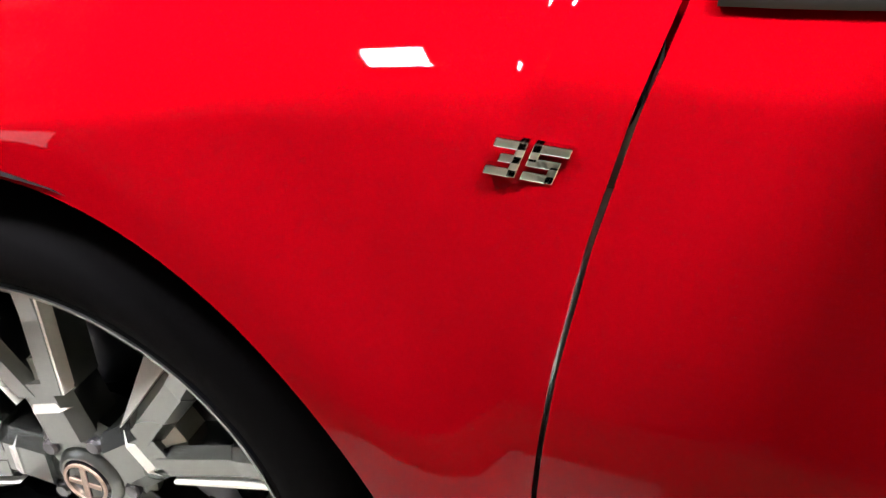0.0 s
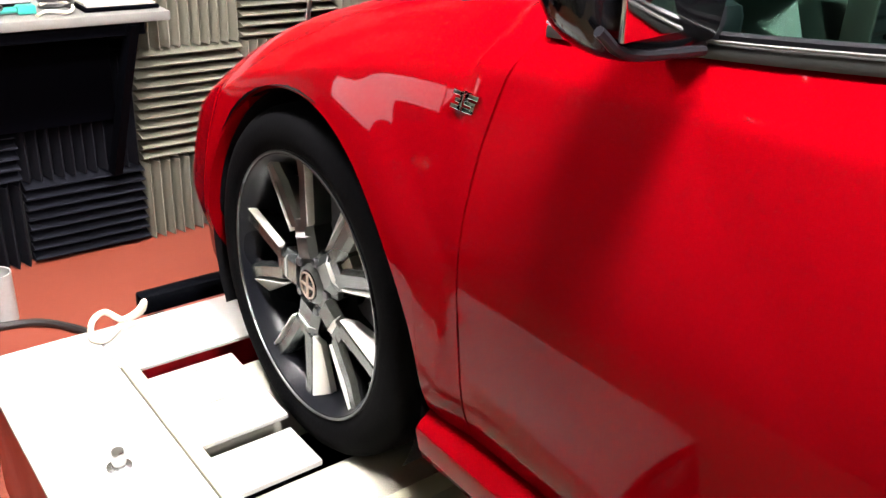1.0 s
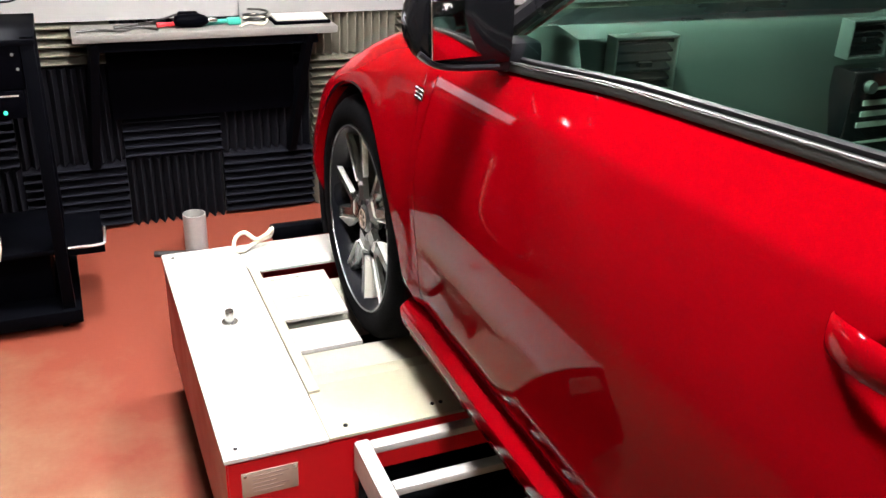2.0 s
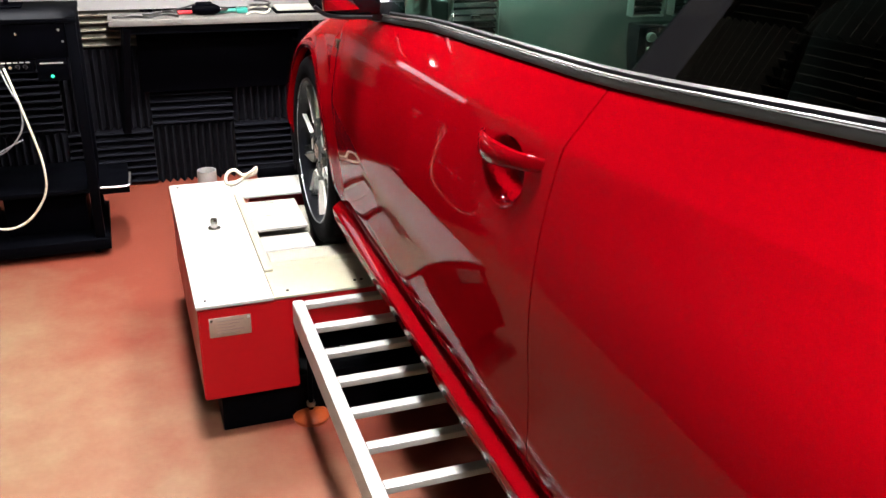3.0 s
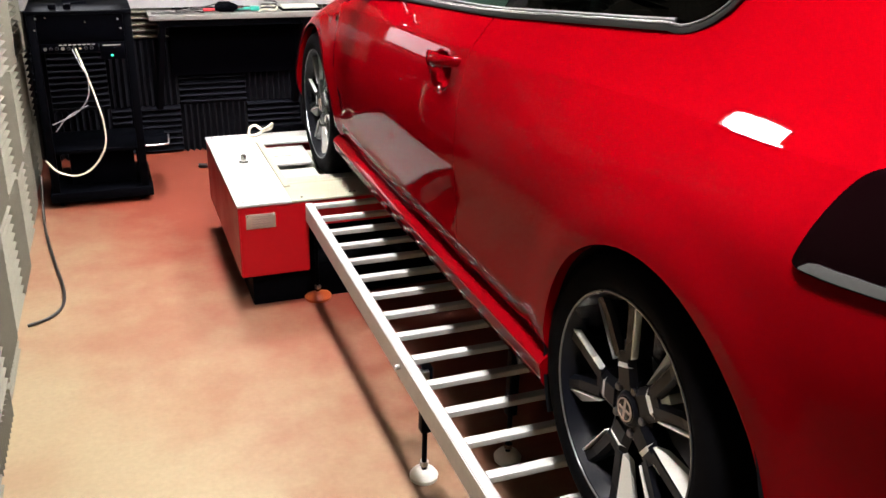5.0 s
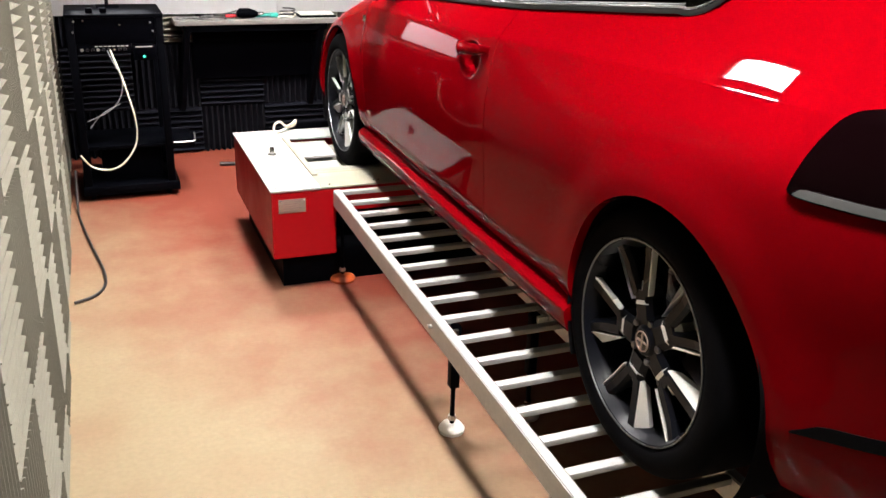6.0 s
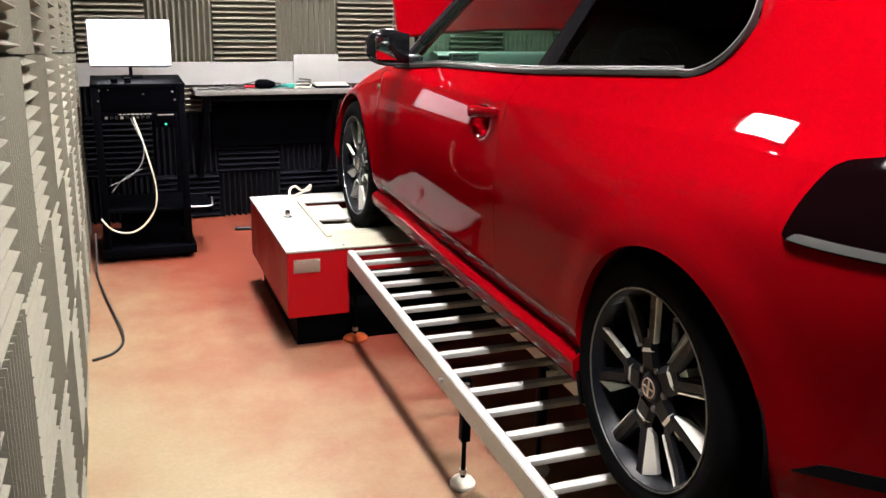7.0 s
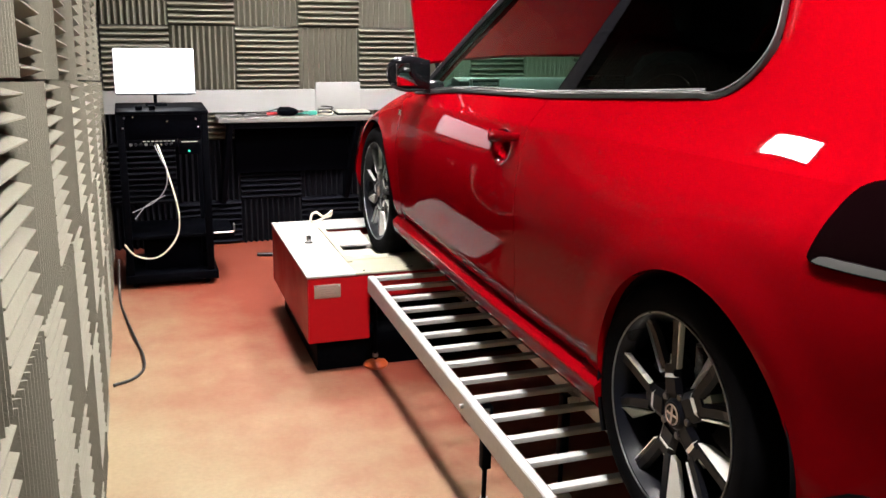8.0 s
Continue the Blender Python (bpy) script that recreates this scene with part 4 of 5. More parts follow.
for s in (0, 1):
    def X(a, b):
        return (a, b) if not s else (2 * MID - b, 2 * MID - a)
    plate = part("top_plate", block(*X(BX0 - 0.004, PX0 - 0.028), BY0 - 0.004, BY1 + 0.004, BZ - 0.011, BZ, 0.003), BEDWHITE, bed, "white painted top plate")
    part("near_plate", block(*X(PX0 - 0.027, PX1), BY0 - 0.002, PY0, BZ - 0.010, BZ - 0.0015, 0.002), CREAM, bed, "cream plate before the rollers")
    part("far_plate", block(*X(PX0 - 0.027, PX1), PY1 + 0.002, BY1 + 0.002, BZ - 0.010, BZ - 0.0015, 0.002), BEDWHITE, bed)
    part("edge_strip", block(*X(PX0 - 0.027, PX0), PY0 - 0.03, PY1 + 0.02, BZ - 0.009, BZ + 0.006, 0.002), CREAM, bed, "raised cream edge strip")
    part("pit_wall", block(*X(PX0 - 0.012, PX0 - 0.002), PY0 + 0.002, PY1, 0.21, BZ - 0.012, 0.001), CREAM, bed)
    part("pit_wall", block(*X(PX1 - 0.012, PX1 - 0.002), PY0 + 0.002, PY1, 0.21, BZ - 0.012, 0.001), CREAM, bed)
    part("centre_plate", block(*X(PX1 + 0.002, MID - 0.002), BY0, BY1, BZ - 0.011, BZ - 0.002, 0.002), BEDWHITE, bed)
    for yc in (FRONT - 0.19, FRONT + 0.19):
        roller = part("roller", lathe([(0.0005, 0), (0.086, 0), (0.090, 0.004), (0.090, 0.556), (0.086, 0.56), (0.0005, 0.56)], (X(PX0 + 0.012, PX0 + 0.572)[0], yc, 0.359), "x", 48), GRIT, bed, "cream gritted steel roller")
    part("cover_plate", block(*X(PX0 + 0.003, -0.035), FRONT + 0.02, PY1 - 0.022, BZ - 0.030, BZ - 0.020, 0.002, None, pose(0, 0, 0, 2.5)), BEDWHITE, bed, "white cover plate beside the tyre")
    part("cover_lip", block(*X(PX0 + 0.003, -0.035), FRONT - 0.105, FRONT + 0.012, BZ - 0.062, BZ - 0.050, 0.002), BEDWHITE, bed, "lower white step plate")
    part("cover_step", block(*X(PX0 + 0.003, PX1 - 0.02), PY0 + 0.003, PY0 + 0.045, BZ - 0.014, BZ - 0.006, 0.002), CREAM, bed)
part("sticker", block(-0.195, -0.115, FRONT + 0.125, FRONT + 0.152, BZ - 0.0215, BZ - 0.0175, 0, None, pose(0, 0, 0, 2.5)), GREYTAG, bed, "small grey sticker")
part("sticker", block(-0.20, -0.115, FRONT + 0.235, FRONT + 0.243, BZ - 0.017, BZ - 0.0125, 0, None, pose(0, 0, 0, 2.5)), GREYTAG, bed, "thin grey sticker")
knob = part("knob", lathe([(0.0005, 0), (0.021, 0), (0.021, 0.004), (0.012, 0.006), (0.012, 0.032), (0.010, 0.036), (0.0005, 0.036)], (-0.354, 2.592, BZ), "z", 24), STEEL, bed, "small steel stud with a flange")
for x, y in ((-0.205, 2.075), (0.0, 2.085), (0.02, 2.085), (-0.44, 2.075), (-0.44, 3.02)):
    part("screw", lathe([(0.0005, 0), (0.005, 0), (0.005, 0.002), (0.0005, 0.0025)], (x, y, BZ - 0.001), "z", 10), BLACKSTEEL, bed)
sign = part("rating_plate", block(-0.437, -0.319, BY0 - 0.003, BY0, 0.369, 0.431, 0.0008), LABELM, bed, "pale rating plate with faint unreadable print")
for k in range(5):
    z = 0.420 - 0.010 * k
    part("print_bar", block(-0.415, -0.34 - 0.012 * (k % 3), BY0 - 0.0036, BY0 - 0.0028, z - 0.0016, z + 0.0016), INK, sign)
for x in (-0.430, -0.326):
    part("rivet", lathe([(0.0005, BY0 - 0.006), (0.004, BY0 - 0.005), (0.0045, BY0 - 0.002), (0.0005, BY0 - 0.002)], (x, 0, 0.424), "y", 10), STEEL, sign)


def levelling_foot(x, y, top, mat, who, label, r=0.056):
    pad = part("levelling_foot", lathe([(0.0005, 0), (r, 0), (r + 0.002, 0.012), (r * 0.8, 0.026), (0.018, 0.032), (0.0005, 0.032)], (x, y, 0), "z", 32), mat, who, label)
    part("threaded_rod", lathe([(0.0005, 0.03), (0.008, 0.03), (0.008, top), (0.0005, top)], (x, y, 0), "z", 12), BLACKSTEEL, pad)
    part("nut", lathe([(0.0005, 0.045), (0.014, 0.045), (0.014, 0.06), (0.0005, 0.06)], (x, y, 0), "z", 6), STEEL, pad)


levelling_foot(-0.145, 2.098, 0.36, ORANGE, bed, "round orange levelling foot")
levelling_foot(2 * MID + 0.145, 2.098, 0.36, ORANGE, bed, "round orange levelling foot")
bar = part("guard_rail", block(-0.13, 2 * MID + 0.13, BY1 + 0.035, BY1 + 0.075, 0.455, 0.500, 0.006), BLACKSTEEL, bed, "black steel guard rail behind the rollers")
for x in (-0.1, MID, 2 * MID + 0.1):
    part("rail_bracket", block(x - 0.02, x + 0.02, BY1 - 0.01, BY1 + 0.04, 0.40, 0.455, 0.003), BLACKSTEEL, bar)
loop = [(-0.262, 3.005, 0.482), (-0.255, 3.02, 0.512), (-0.225, 3.03, 0.522), (-0.195, 3.02, 0.500), (-0.165, 3.01, 0.515), (-0.145, 3.02, 0.528), (-0.150, 3.03, 0.500), (-0.185, 3.025, 0.492), (-0.215, 3.01, 0.484), (-0.24, 2.99, 0.481)]
solid("rope_loop", tube(loop, 0.0065, 8, None, 5, True), ROPE, "pale knotted loop of cord lying on the white plate", "rope")

# ---- the ramps ----
def ramp(x):
    """A ladder ramp; x is its middle."""
    def z_at(y):
        return 0.4045 + 0.0275 * y
    r = thing("ladder_ramp", x, 0.4, 0, "galvanised steel ladder ramp on screw feet", "ramp", "wheel ramps")
    y0, y1 = -1.25, 2.034
    half = 0.215
    for s in (-1, 1):
        bm = bmesh.new()
        xs = (x + s * half, x + s * (half - 0.032))
        verts = []
        for y in (y0, y1):
            for xx, dz in ((xs[0], 0), (xs[1], 0), (xs[1], -0.075), (xs[0], -0.075)):
                verts.append(bm.verts.new((xx, y, z_at(y) + dz)))
        for f in ((0, 1, 2, 3), (7, 6, 5, 4), (0, 4, 5, 1), (1, 5, 6, 2), (2, 6, 7, 3), (3, 7, 4, 0)):
            bm.faces.new([verts[i] for i in f])
        bmesh.ops.bevel(bm, geom=bm.edges[:], offset=0.003, segments=2, affect="EDGES")
        part("side_rail", bm, GALV, r)
    y = 2.014
    while y > y0:
        z = z_at(y)
        part("rung", block(x - half + 0.033, x + half - 0.033, y - 0.0145, y + 0.0145, z - 0.019, z - 0.001, 0.003), GALV, r)
        y -= 0.1345
    for y in (0.80, -0.85):
        for s in (-1, 1):
            xx = x + s * (half - 0.075)
            levelling_foot(xx, y, z_at(y) - 0.16, WHITEPL, r, "white plastic levelling foot", 0.042)
            leg = part("leg", block(xx - 0.016, xx + 0.016, y - 0.016, y + 0.016, 0.17, z_at(y) - 0.033, 0.003), BLACKSTEEL, r, "black square leg")
            part("bracket", block(min(xx, x + s * (half - 0.036)), max(xx, x + s * (half - 0.036)), y - 0.03, y + 0.03, z_at(y) - 0.07, z_at(y) - 0.036, 0.002), STEEL, r)
            part("bolt", lathe([(0.0005, -0.012), (0.008, -0.012), (0.008, 0.012), (0.0005, 0.012)], (x + s * (half + 0.002), y + 0.02, z_at(y) - 0.035), "x", 8), STEEL, r)
    return r


ramp(0.015)
ramp(2 * MID - 0.015)

# ---- the equipment rack ----
RX0, RX1, RY0, RY1, RZ = -1.222, -0.735, 3.55, 3.98, 1.02
rack = thing("equipment_rack", (RX0 + RX1) / 2, (RY0 + RY1) / 2, 0, "black open equipment rack with control units and cables", "rack")
for x in (RX0, RX1 - 0.04):
    for y in (RY0, RY1 - 0.04):
        part("post", block(x, x + 0.04, y, y + 0.04, 0.08, RZ, 0.003), BLACKSTEEL, rack)
part("base", block(RX0 - 0.01, RX1 + 0.02, RY0 - 0.02, RY1 + 0.02, 0.035, 0.085, 0.004), BLACKSTEEL, rack)
for x in (RX0 + 0.04, RX1 - 0.04):
    for y in (RY0 + 0.04, RY1 - 0.04):
        part("castor", lathe([(0.0005, -0.012), (0.026, -0.012), (0.028, -0.008), (0.028, 0.008), (0.026, 0.012), (0.0005, 0.012)], (x, y, 0.028), "x", 20), BLACKSTEEL, rack)
part("top_panel", block(RX0 - 0.004, RX1 + 0.004, RY0 - 0.004, RY1 + 0.004, RZ - 0.018, RZ, 0.003), BLACKSTEEL, rack)
unit = part("control_unit", block(RX0 + 0.041, RX1 - 0.041, RY0 + 0.005, RY1 - 0.05, 0.865, 1.0, 0.003), BLACKSHELF, rack, "black rack control unit")
unit2 = part("control_unit", block(RX0 + 0.041, -0.905, RY0 + 0.005, RY1 - 0.06, 0.815, 0.862, 0.003), BLACKSHELF, rack, "slim black unit with a row of sockets")
for k in range(9):
    x = -1.155 + 0.027 * k
    part("socket", lathe([(0.0005, RY0 - 0.003), (0.007, RY0 - 0.003), (0.009, RY0 + 0.006), (0.0005, RY0 + 0.006)], (x, 0, 0.836), "y", 10), STEEL if k % 3 == 0 else TRIMBLACK, unit2)
for k in range(8):
    x = -1.09 + 0.022 * k
    part("print_bar", block(x, x + 0.015, RY0 + 0.003, RY0 + 0.0052, 0.851, 0.856), GREYTAG, unit2)
part("print_bar", block(-0.885, -0.80, RY0 - 0.002, RY0 - 0.001, 0.845, 0.850), GREYTAG, unit)
meter = part("meter_box", block(-0.90, -0.783, RY0 - 0.0005, RY0 + 0.10, 0.775, 0.862, 0.003), BLACKSHELF, rack, "small black meter box")
part("led", lathe([(0.0005, RY0 - 0.004), (0.006, RY0 - 0.003), (0.007, RY0), (0.0005, RY0)], (-0.845, 0, 0.795), "y", 12), LEDGREEN, meter, "lit green lamp")
for x, z in ((-1.18, 0.985), (-1.135, 0.99), (-0.955, 0.965), (-0.80, 0.975), (-0.79, 0.93), (-1.19, 0.93)):
    part("rack_screw", lathe([(0.0005, RY0 - 0.004), (0.005, RY0 - 0.003), (0.005, RY0 + 0.001), (0.0005, RY0 + 0.001)], (x, 0, z), "y", 10), STEEL, rack)
part("shelf", block(RX0 + 0.02, RX1 - 0.01, RY0 + 0.02, RY1 - 0.02, 0.285, 0.305, 0.003), BLACKSTEEL, rack)
drawer = part("side_tray", block(RX1 - 0.002, -0.612, RY0 + 0.03, RY1 - 0.08, 0.268, 0.300, 0.004), BLACKSTEEL, rack, "black side tray with a pale rim")
part("tray_rim", tube([(RX1 + 0.005, RY0 + 0.025, 0.302), (-0.625, RY0 + 0.025, 0.302), (-0.610, RY0 + 0.04, 0.315), (-0.605, RY0 + 0.10, 0.335)], 0.005, 8, None, 4), STEEL, drawer, "worn bright edge")
part("back_box", block(RX0 + 0.10, RX1 - 0.06, RY0 + 0.10, RY1 - 0.05, 0.087, 0.284, 0.005), BLACKSHELF, rack, "black box on the base")
for pts, r, mat, lab in (
        ([(-1.015, 3.545, 0.835), (-0.985, 3.50, 0.74), (-0.950, 3.47, 0.60), (-0.925, 3.46, 0.46), (-0.935, 3.46, 0.34), (-1.00, 3.45, 0.245), (-1.08, 3.45, 0.205), (-1.17, 3.46, 0.225), (-1.225, 3.47, 0.29)], 0.0050, CABLECREAM, "looping cream cable"),
        ([(-1.03, 3.545, 0.832), (-1.00, 3.49, 0.76), (-0.975, 3.48, 0.70), (-0.985, 3.50, 0.60), (-1.05, 3.50, 0.52), (-1.17, 3.52, 0.46)], 0.0035, CABLEGREY, "thin grey cable"),
        ([(-0.99, 3.53, 0.55), (-1.09, 3.52, 0.50), (-1.16, 3.53, 0.42)], 0.003, CABLEGREY, "thin grey cable")):
    part("cable", tube(pts, r, 8, None, 6), mat, rack, lab)

monitor = thing("monitor", -0.99, 3.80, RZ, "flat monitor with a blank white screen on the rack", "monitor")
part("housing", block(-1.222, -0.772, 3.868, 3.880, RZ + 0.062, RZ + 0.325, 0.005, None, pose(0, 0, 0, -4)), SCREEN, monitor, "pale screen housing")
part("screen", block(-1.214, -0.780, 3.859, 3.864, RZ + 0.072, RZ + 0.317, 0.001, None, pose(0, 0, 0, -4)), SCREENGLOW, monitor, "blank white lit screen")
part("lower_bezel", tube([(-1.215, 3.862, RZ + 0.064), (-1.02, 3.862, RZ + 0.062), (-0.80, 3.862, RZ + 0.060), (-0.775, 3.862, RZ + 0.085)], 0.004, 6, None, 3), BLACKSHELF, monitor)
part("stand_neck", block(-1.012, -0.992, 3.868, 3.884, RZ + 0.006, RZ + 0.075, 0.003), BLACKSHELF, monitor)
part("stand_foot", block(-1.06, -0.94, 3.80, 3.92, RZ + 0.0005, RZ + 0.008, 0.003), BLACKSHELF, monitor)
for x in (-1.10, -1.03):
    solid("adapter", block(x - 0.018, x + 0.018, 3.60, 3.64, RZ + 0.001, RZ + 0.026, 0.006), BLACKSHELF, "small black adapter plug on the rack", "adapter", group="adapters on the rack")

# ---- the workbench ----
bench = thing("workbench", -0.1, 4.28, 0, "wall workbench with a worn pale top", "workbench")
part("worktop", block(-0.62, 0.42, 4.185, Y_FOAM + 0.002, 0.862, 0.892, 0.004), WOOD, bench, "worn pale board top")
for x in (-0.56, 0.285):
    part("bracket", tube([(x + 0.015, 4.205, 0.858), (x - 0.01, 4.29, 0.60), (x - 0.035, 4.385, 0.30)], 0.024, 4, None, 2), BLACKSTEEL, bench, "black slanting bench bracket")
    part("bracket_arm", block(x - 0.01, x + 0.03, 4.20, 4.39, 0.83, 0.861, 0.003), BLACKSTEEL, bench)
# added black sheet that stands in for the deep shade below the worktop
part("backing_board", block(-0.50, 0.27, 4.372, 4.398, 0.50, 0.86, 0.003), BLACKSHELF, bench, "matt black board added for the shade under the worktop")
part("back_rail", block(-0.55, 0.34, 4.205, 4.235, 0.82, 0.861, 0.003), BLACKSTEEL, bench)


def screwdriver(x, y, a, grip, label):
    z = 0.892
    d = thing("screwdriver", x, y, z, label, "screwdriver", "tools on the bench")
    c, s = math.cos(a), math.sin(a)
    part("grip", tube([(x, y, z + 0.015), (x + 0.03 * c, y + 0.03 * s, z + 0.015), (x + 0.10 * c, y + 0.10 * s, z + 0.013)], 0.010, 10, None, 3), grip, d)
    part("shaft", tube([(x + 0.10 * c, y + 0.10 * s, z + 0.013), (x + 0.21 * c, y + 0.21 * s, z + 0.004)], 0.004, 8, None, 0), STEEL, d)


screwdriver(-0.02, 4.29, 3.3, TEAL, "screwdriver with a teal handle on the bench")
screwdriver(-0.30, 4.26, 0.2, TOOLRED, "screwdriver with a red handle on the bench")
solid("battery_pack", block(-0.02, 0.035, 4.27, 4.31, 0.893, 0.920, 0.006), TEAL, "teal plastic tool battery on the bench", "battery")
solid("multimeter", block(-0.21, -0.13, 4.30, 4.34, 0.893, 0.945, 0.008), BLACKSHELF, "small black test meter on the bench", "meter")
solid("pliers", tube([(-0.46, 4.28, 0.900), (-0.38, 4.30, 0.905), (-0.30, 4.31, 0.905), (-0.22, 4.30, 0.900), (-0.12, 4.27, 0.898)], 0.007, 8, None, 4), CABLEBLACK, "black test lead lying along the bench", "lead")
solid("cable_coil", tube([(0.10 + 0.05 * math.cos(k * 0.7), 4.30 + 0.04 * math.sin(k * 0.7), 0.898 + 0.0022 * k) for k in range(22)], 0.005, 6, None, 3), CABLEBLACK, "small coil of dark wire on the bench", "cable")
keyboard = thing("keyboard", 0.285, 4.30, 0.892, "pale keyboard in a dark frame on the bench", "keyboard")
part("base", block(0.165, 0.405, 4.235, 4.365, 0.8925, 0.906, 0.004), BLACKSHELF, keyboard)
for k in range(4):
    part("key_row", block(0.175, 0.395, 4.245 + 0.029 * k, 4.268 + 0.029 * k, 0.9055, 0.913 + 0.002 * k, 0.002), GREYTAG, keyboard)
drill = thing("impact_driver", -0.16, 4.27, 0.892, "dark impact driver lying on its side on the bench", "power tool", "tools on the bench")
part("body", lathe([(0.0005, 0), (0.020, 0.004), (0.026, 0.03), (0.027, 0.10), (0.018, 0.125), (0.011, 0.135), (0.0005, 0.137)], (-0.235, 4.255, 0.921), "x", 20), BLACKSHELF, drill)
part("chuck", lathe([(0.0005, 0), (0.010, 0.001), (0.010, 0.03), (0.006, 0.036), (0.0005, 0.036)], (-0.100, 4.255, 0.921), "x", 14), STEEL, drill)
part("grip", block(-0.205, -0.165, 4.262, 4.352, 0.894, 0.924, 0.010), CABLEBLACK, drill)
for pts, r, mat, lab in (
        ([(-0.60, 4.24, 0.898), (-0.52, 4.25, 0.899), (-0.44, 4.22, 0.899), (-0.37, 4.25, 0.905), (-0.30, 4.22, 0.899)], 0.0055, CABLEBLACK, "black lead trailing along the bench"),
        ([(-0.40, 4.33, 0.899), (-0.33, 4.28, 0.915), (-0.26, 4.32, 0.922), (-0.18, 4.36, 0.930), (-0.08, 4.33, 0.904), (0.02, 4.35, 0.899)], 0.0045, CABLEBLACK, "tangled thin black lead on the bench"),
        ([(0.02, 4.22, 0.898), (0.06, 4.25, 0.904), (0.11, 4.22, 0.902), (0.14, 4.27, 0.912), (0.10, 4.33, 0.921), (0.05, 4.30, 0.914)], 0.0050, ROPE, "pale cord bundled on the bench")):
    solid("bench_lead", tube(pts, r, 8, None, 6), mat, lab, "lead", group="leads on the bench")
solid("folder", block(0.05, 0.36, Y_FOAM - 0.012, Y_FOAM - 0.002, 0.893, 1.10, 0.002), WHITEWALL, "white card leaning against the foam wall", "card")

# ---- loose things on the floor ----
solid("floor_cable", tube([(-1.262, 3.50, 0.20), (-1.268, 3.36, 0.012), (-1.245, 3.10, 0.009), (-1.20, 2.75, 0.009), (-1.165, 2.50, 0.009), (-1.165, 2.33, 0.009), (-1.21, 2.23, 0.009), (-1.29, 2.18, 0.009)], 0.0065, 8, None, 8), CABLEBLACK, "black cable trailing along the floor by the wall", "cable")
solid("hose", tube([(-0.42, 4.06, 0.014), (-0.28, 4.02, 0.014), (-0.14, 3.96, 0.014), (-0.02, 3.75, 0.014), (0.04, 3.45, 0.014), (0.06, 3.2, 0.014)], 0.012, 8, None, 8), CABLEBLACK, "black air hose on the floor behind the rollers", "hose")
solid("steel_sleeve", lathe([(0.042, 0), (0.047, 0.0), (0.047, 0.165), (0.042, 0.165)], (-0.245, 4.08, 0), "z", 32, None, True), GALV, "short bright steel sleeve standing on the floor", "pipe sleeve")


# ---- foam tiles on the walls ----
def foam_mesh(name, size_u, size_v, count, upright, mat):
    """A wedge foam tile in its own plane: u across, v up, peaks towards +w. Built as (w, u, v)."""
    run, cross = (size_v, size_u) if upright else (size_u, size_v)
    step = cross / count
    prof = [(0.0, 0.006)]
    for k in range(count):
        prof += [(step * (k + 0.46), DEEP), (step * (k + 0.54), DEEP), (step * (k + 1), 0.004)]
    verts, faces = [], []
    for e in (0.0, run):
        for c, w in prof:
            verts.append((w, c, e) if upright else (w, e, c))
        for c in (cross, 0.0):
            verts.append((0.0, c, e) if upright else (0.0, e, c))
    n = len(prof) + 2
    for i in range(n):
        faces.append((i, (i + 1) % n, n + (i + 1) % n, n + i))
    for o in (0, n):
        for k in range(count):
            a = o + 1 + 3 * k
            faces.append((a - 1, a, a + 1, a + 2))
        faces.append((o, o + len(prof) - 1, o + n - 2, o + n - 1))
    me = bpy.data.meshes.new(name)
    me.from_pydata(verts, [], faces)
    me.materials.append(mat)
    bm = bmesh.new()
    bm.from_mesh(me)
    bmesh.ops.recalc_face_normals(bm, faces=bm.faces)
    bm.to_mesh(me)
    bm.free()
    return me


FOAMS = {}


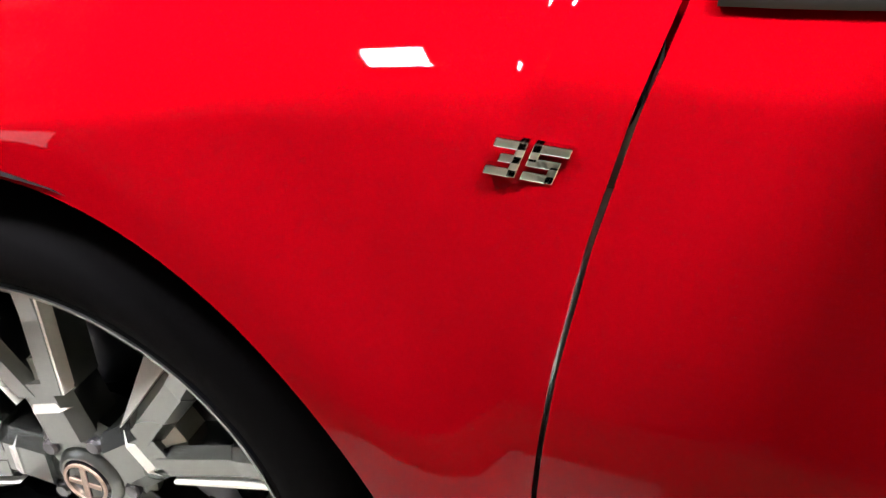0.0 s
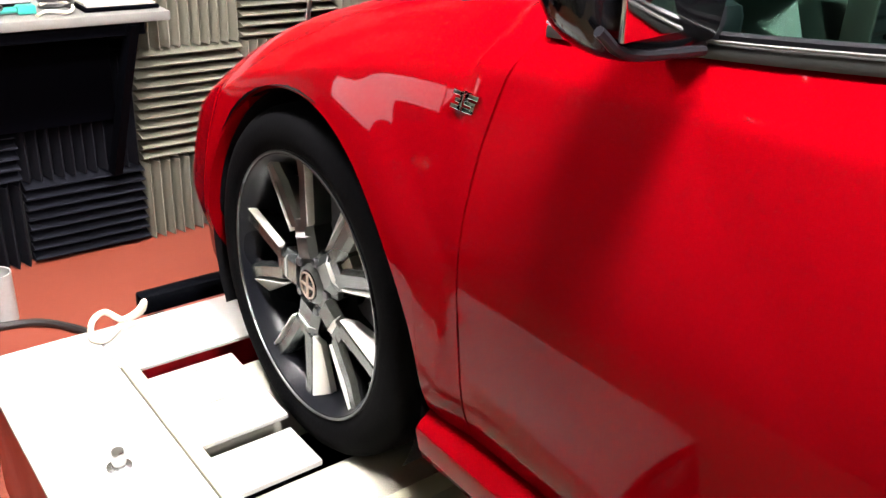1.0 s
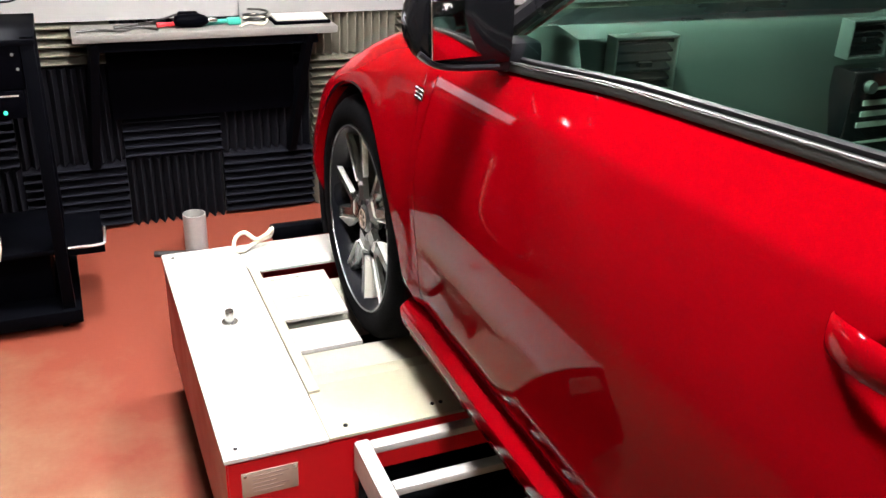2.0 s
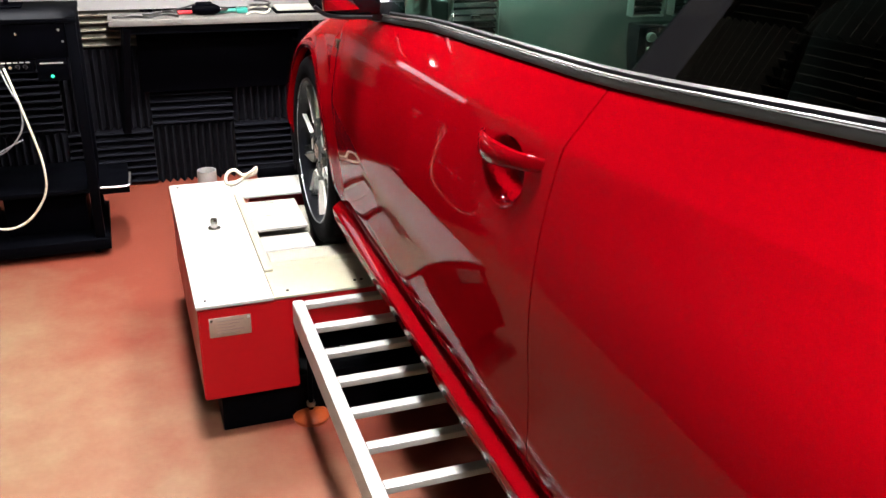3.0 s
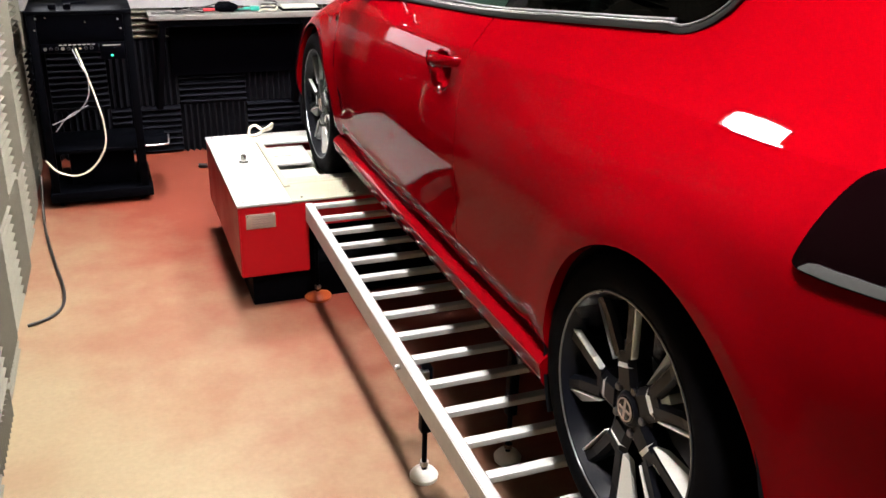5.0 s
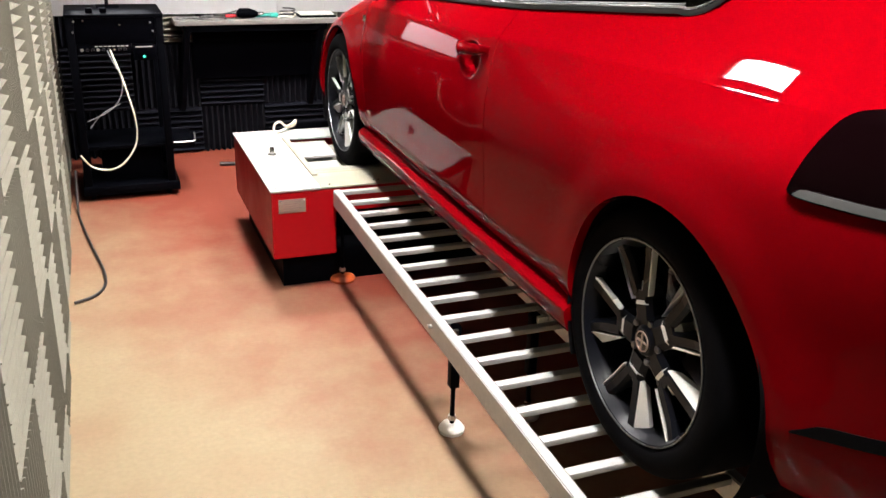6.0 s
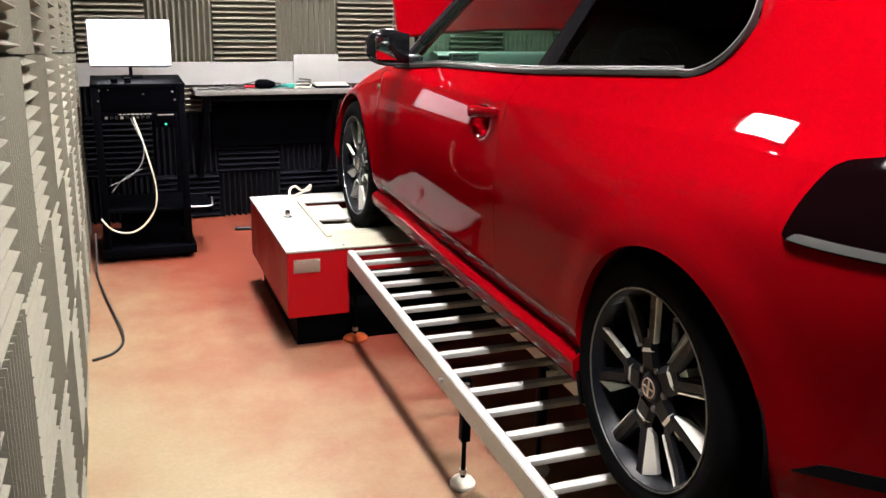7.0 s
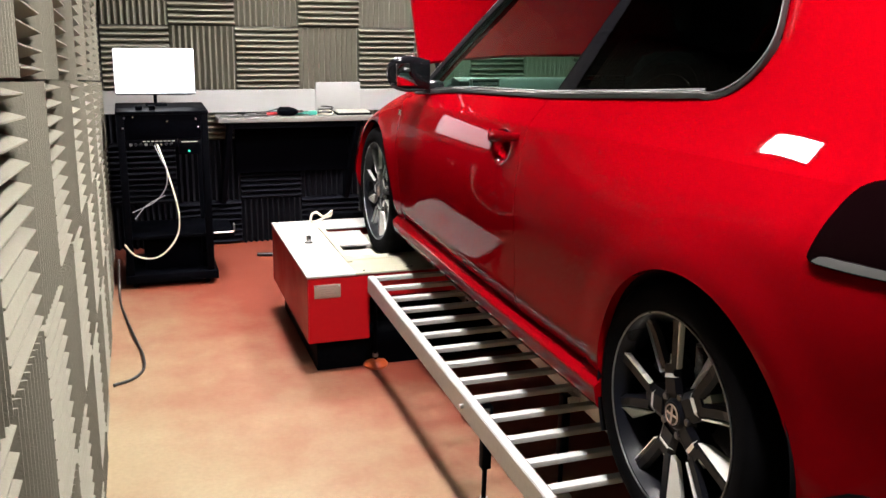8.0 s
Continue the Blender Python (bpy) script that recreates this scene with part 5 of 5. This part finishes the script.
def foam(wall, w, h, upright, turn, spot, mat=FOAM):
    key = (round(w, 3), round(h, 3), upright, mat.name)
    if key not in FOAMS:
        FOAMS[key] = foam_mesh("foam_tile", w - 0.003, h - 0.003, max(2, round((w if upright else h) / TILE * PEAKS)), upright, mat)
    ob = new("foam_tile", FOAMS[key])
    ob.parent = wall
    ob.matrix_local = spot @ turn
    return ob


rng = random.Random(4)
rows = [(0.004, 0.304, 0), (0.308, 0.411, 1), (0.719, 0.183, 0), (1.052, 0.408, 1), (1.460, 0.412, 0), (1.872, 0.412, 1), (2.284, 0.33, 0)]
x_first = -0.466 - 2 * TILE
for z0, h, par in rows:
    for k in range(0, 11):
        x0 = x_first + TILE * k
        w = min(TILE, EAST - x0)
        if w < 0.05:
            continue
        upright = (k + par) % 2 == 0
        m = Matrix.Translation((x0, Y_WALL - 0.001, z0)) @ pose(0, 0, 0, 0, 0, rng.uniform(-0.4, 0.4))
        # low tiles at rack and bench get the foam with shade painted in
        foam(wall_north, w, h, upright, Matrix(((0, 1, 0, 0), (-1, 0, 0, 0), (0, 0, 1, 0), (0, 0, 0, 1))), m, FOAMSHADE if z0 < 1 and (k in (0, 2, 3) or (k == 1 and z0 < 0.7)) else FOAM)
# the rows on the long wall were stuck on out of level and run down towards the end wall
SLOPE = -5.0
tilt = pose(0, 0.414, 1.463, SLOPE) @ Matrix.Translation((0, -0.414, -1.463))
side_rows = [(-0.189, 0.412, 0), (0.224, 0.412, 1), (0.637, 0.412, 0), (1.050, 0.412, 1), (1.463, 0.412, 0), (1.876, 0.412, 1), (2.289, 0.412, 0), (2.702, 0.412, 1)]
for z_row, h_row, par in side_rows:
    for k in range(-8, 11):
        y0 = TILE * k
        w = min(TILE, Y_WALL - 0.05 - y0)
        if w < 0.05 or y0 < SOUTH:
            continue
        drop = math.tan(math.radians(SLOPE))
        z0 = max(z_row, 0.01 - drop * (y0 + w - 0.414))
        h = min(z_row + h_row, TOP - 0.02 - drop * (y0 - 0.414)) - z0
        if h < 0.05:
            continue
        upright = (k + par) % 2 == 1
        m = tilt @ Matrix.Translation((X_WALL + 0.001, y0, z0 + rng.uniform(-0.003, 0.003))) @ pose(0, 0, 0, rng.uniform(-0.5, 0.5), 0, 0)
        foam(wall_west, w, h, upright, Matrix(), m)
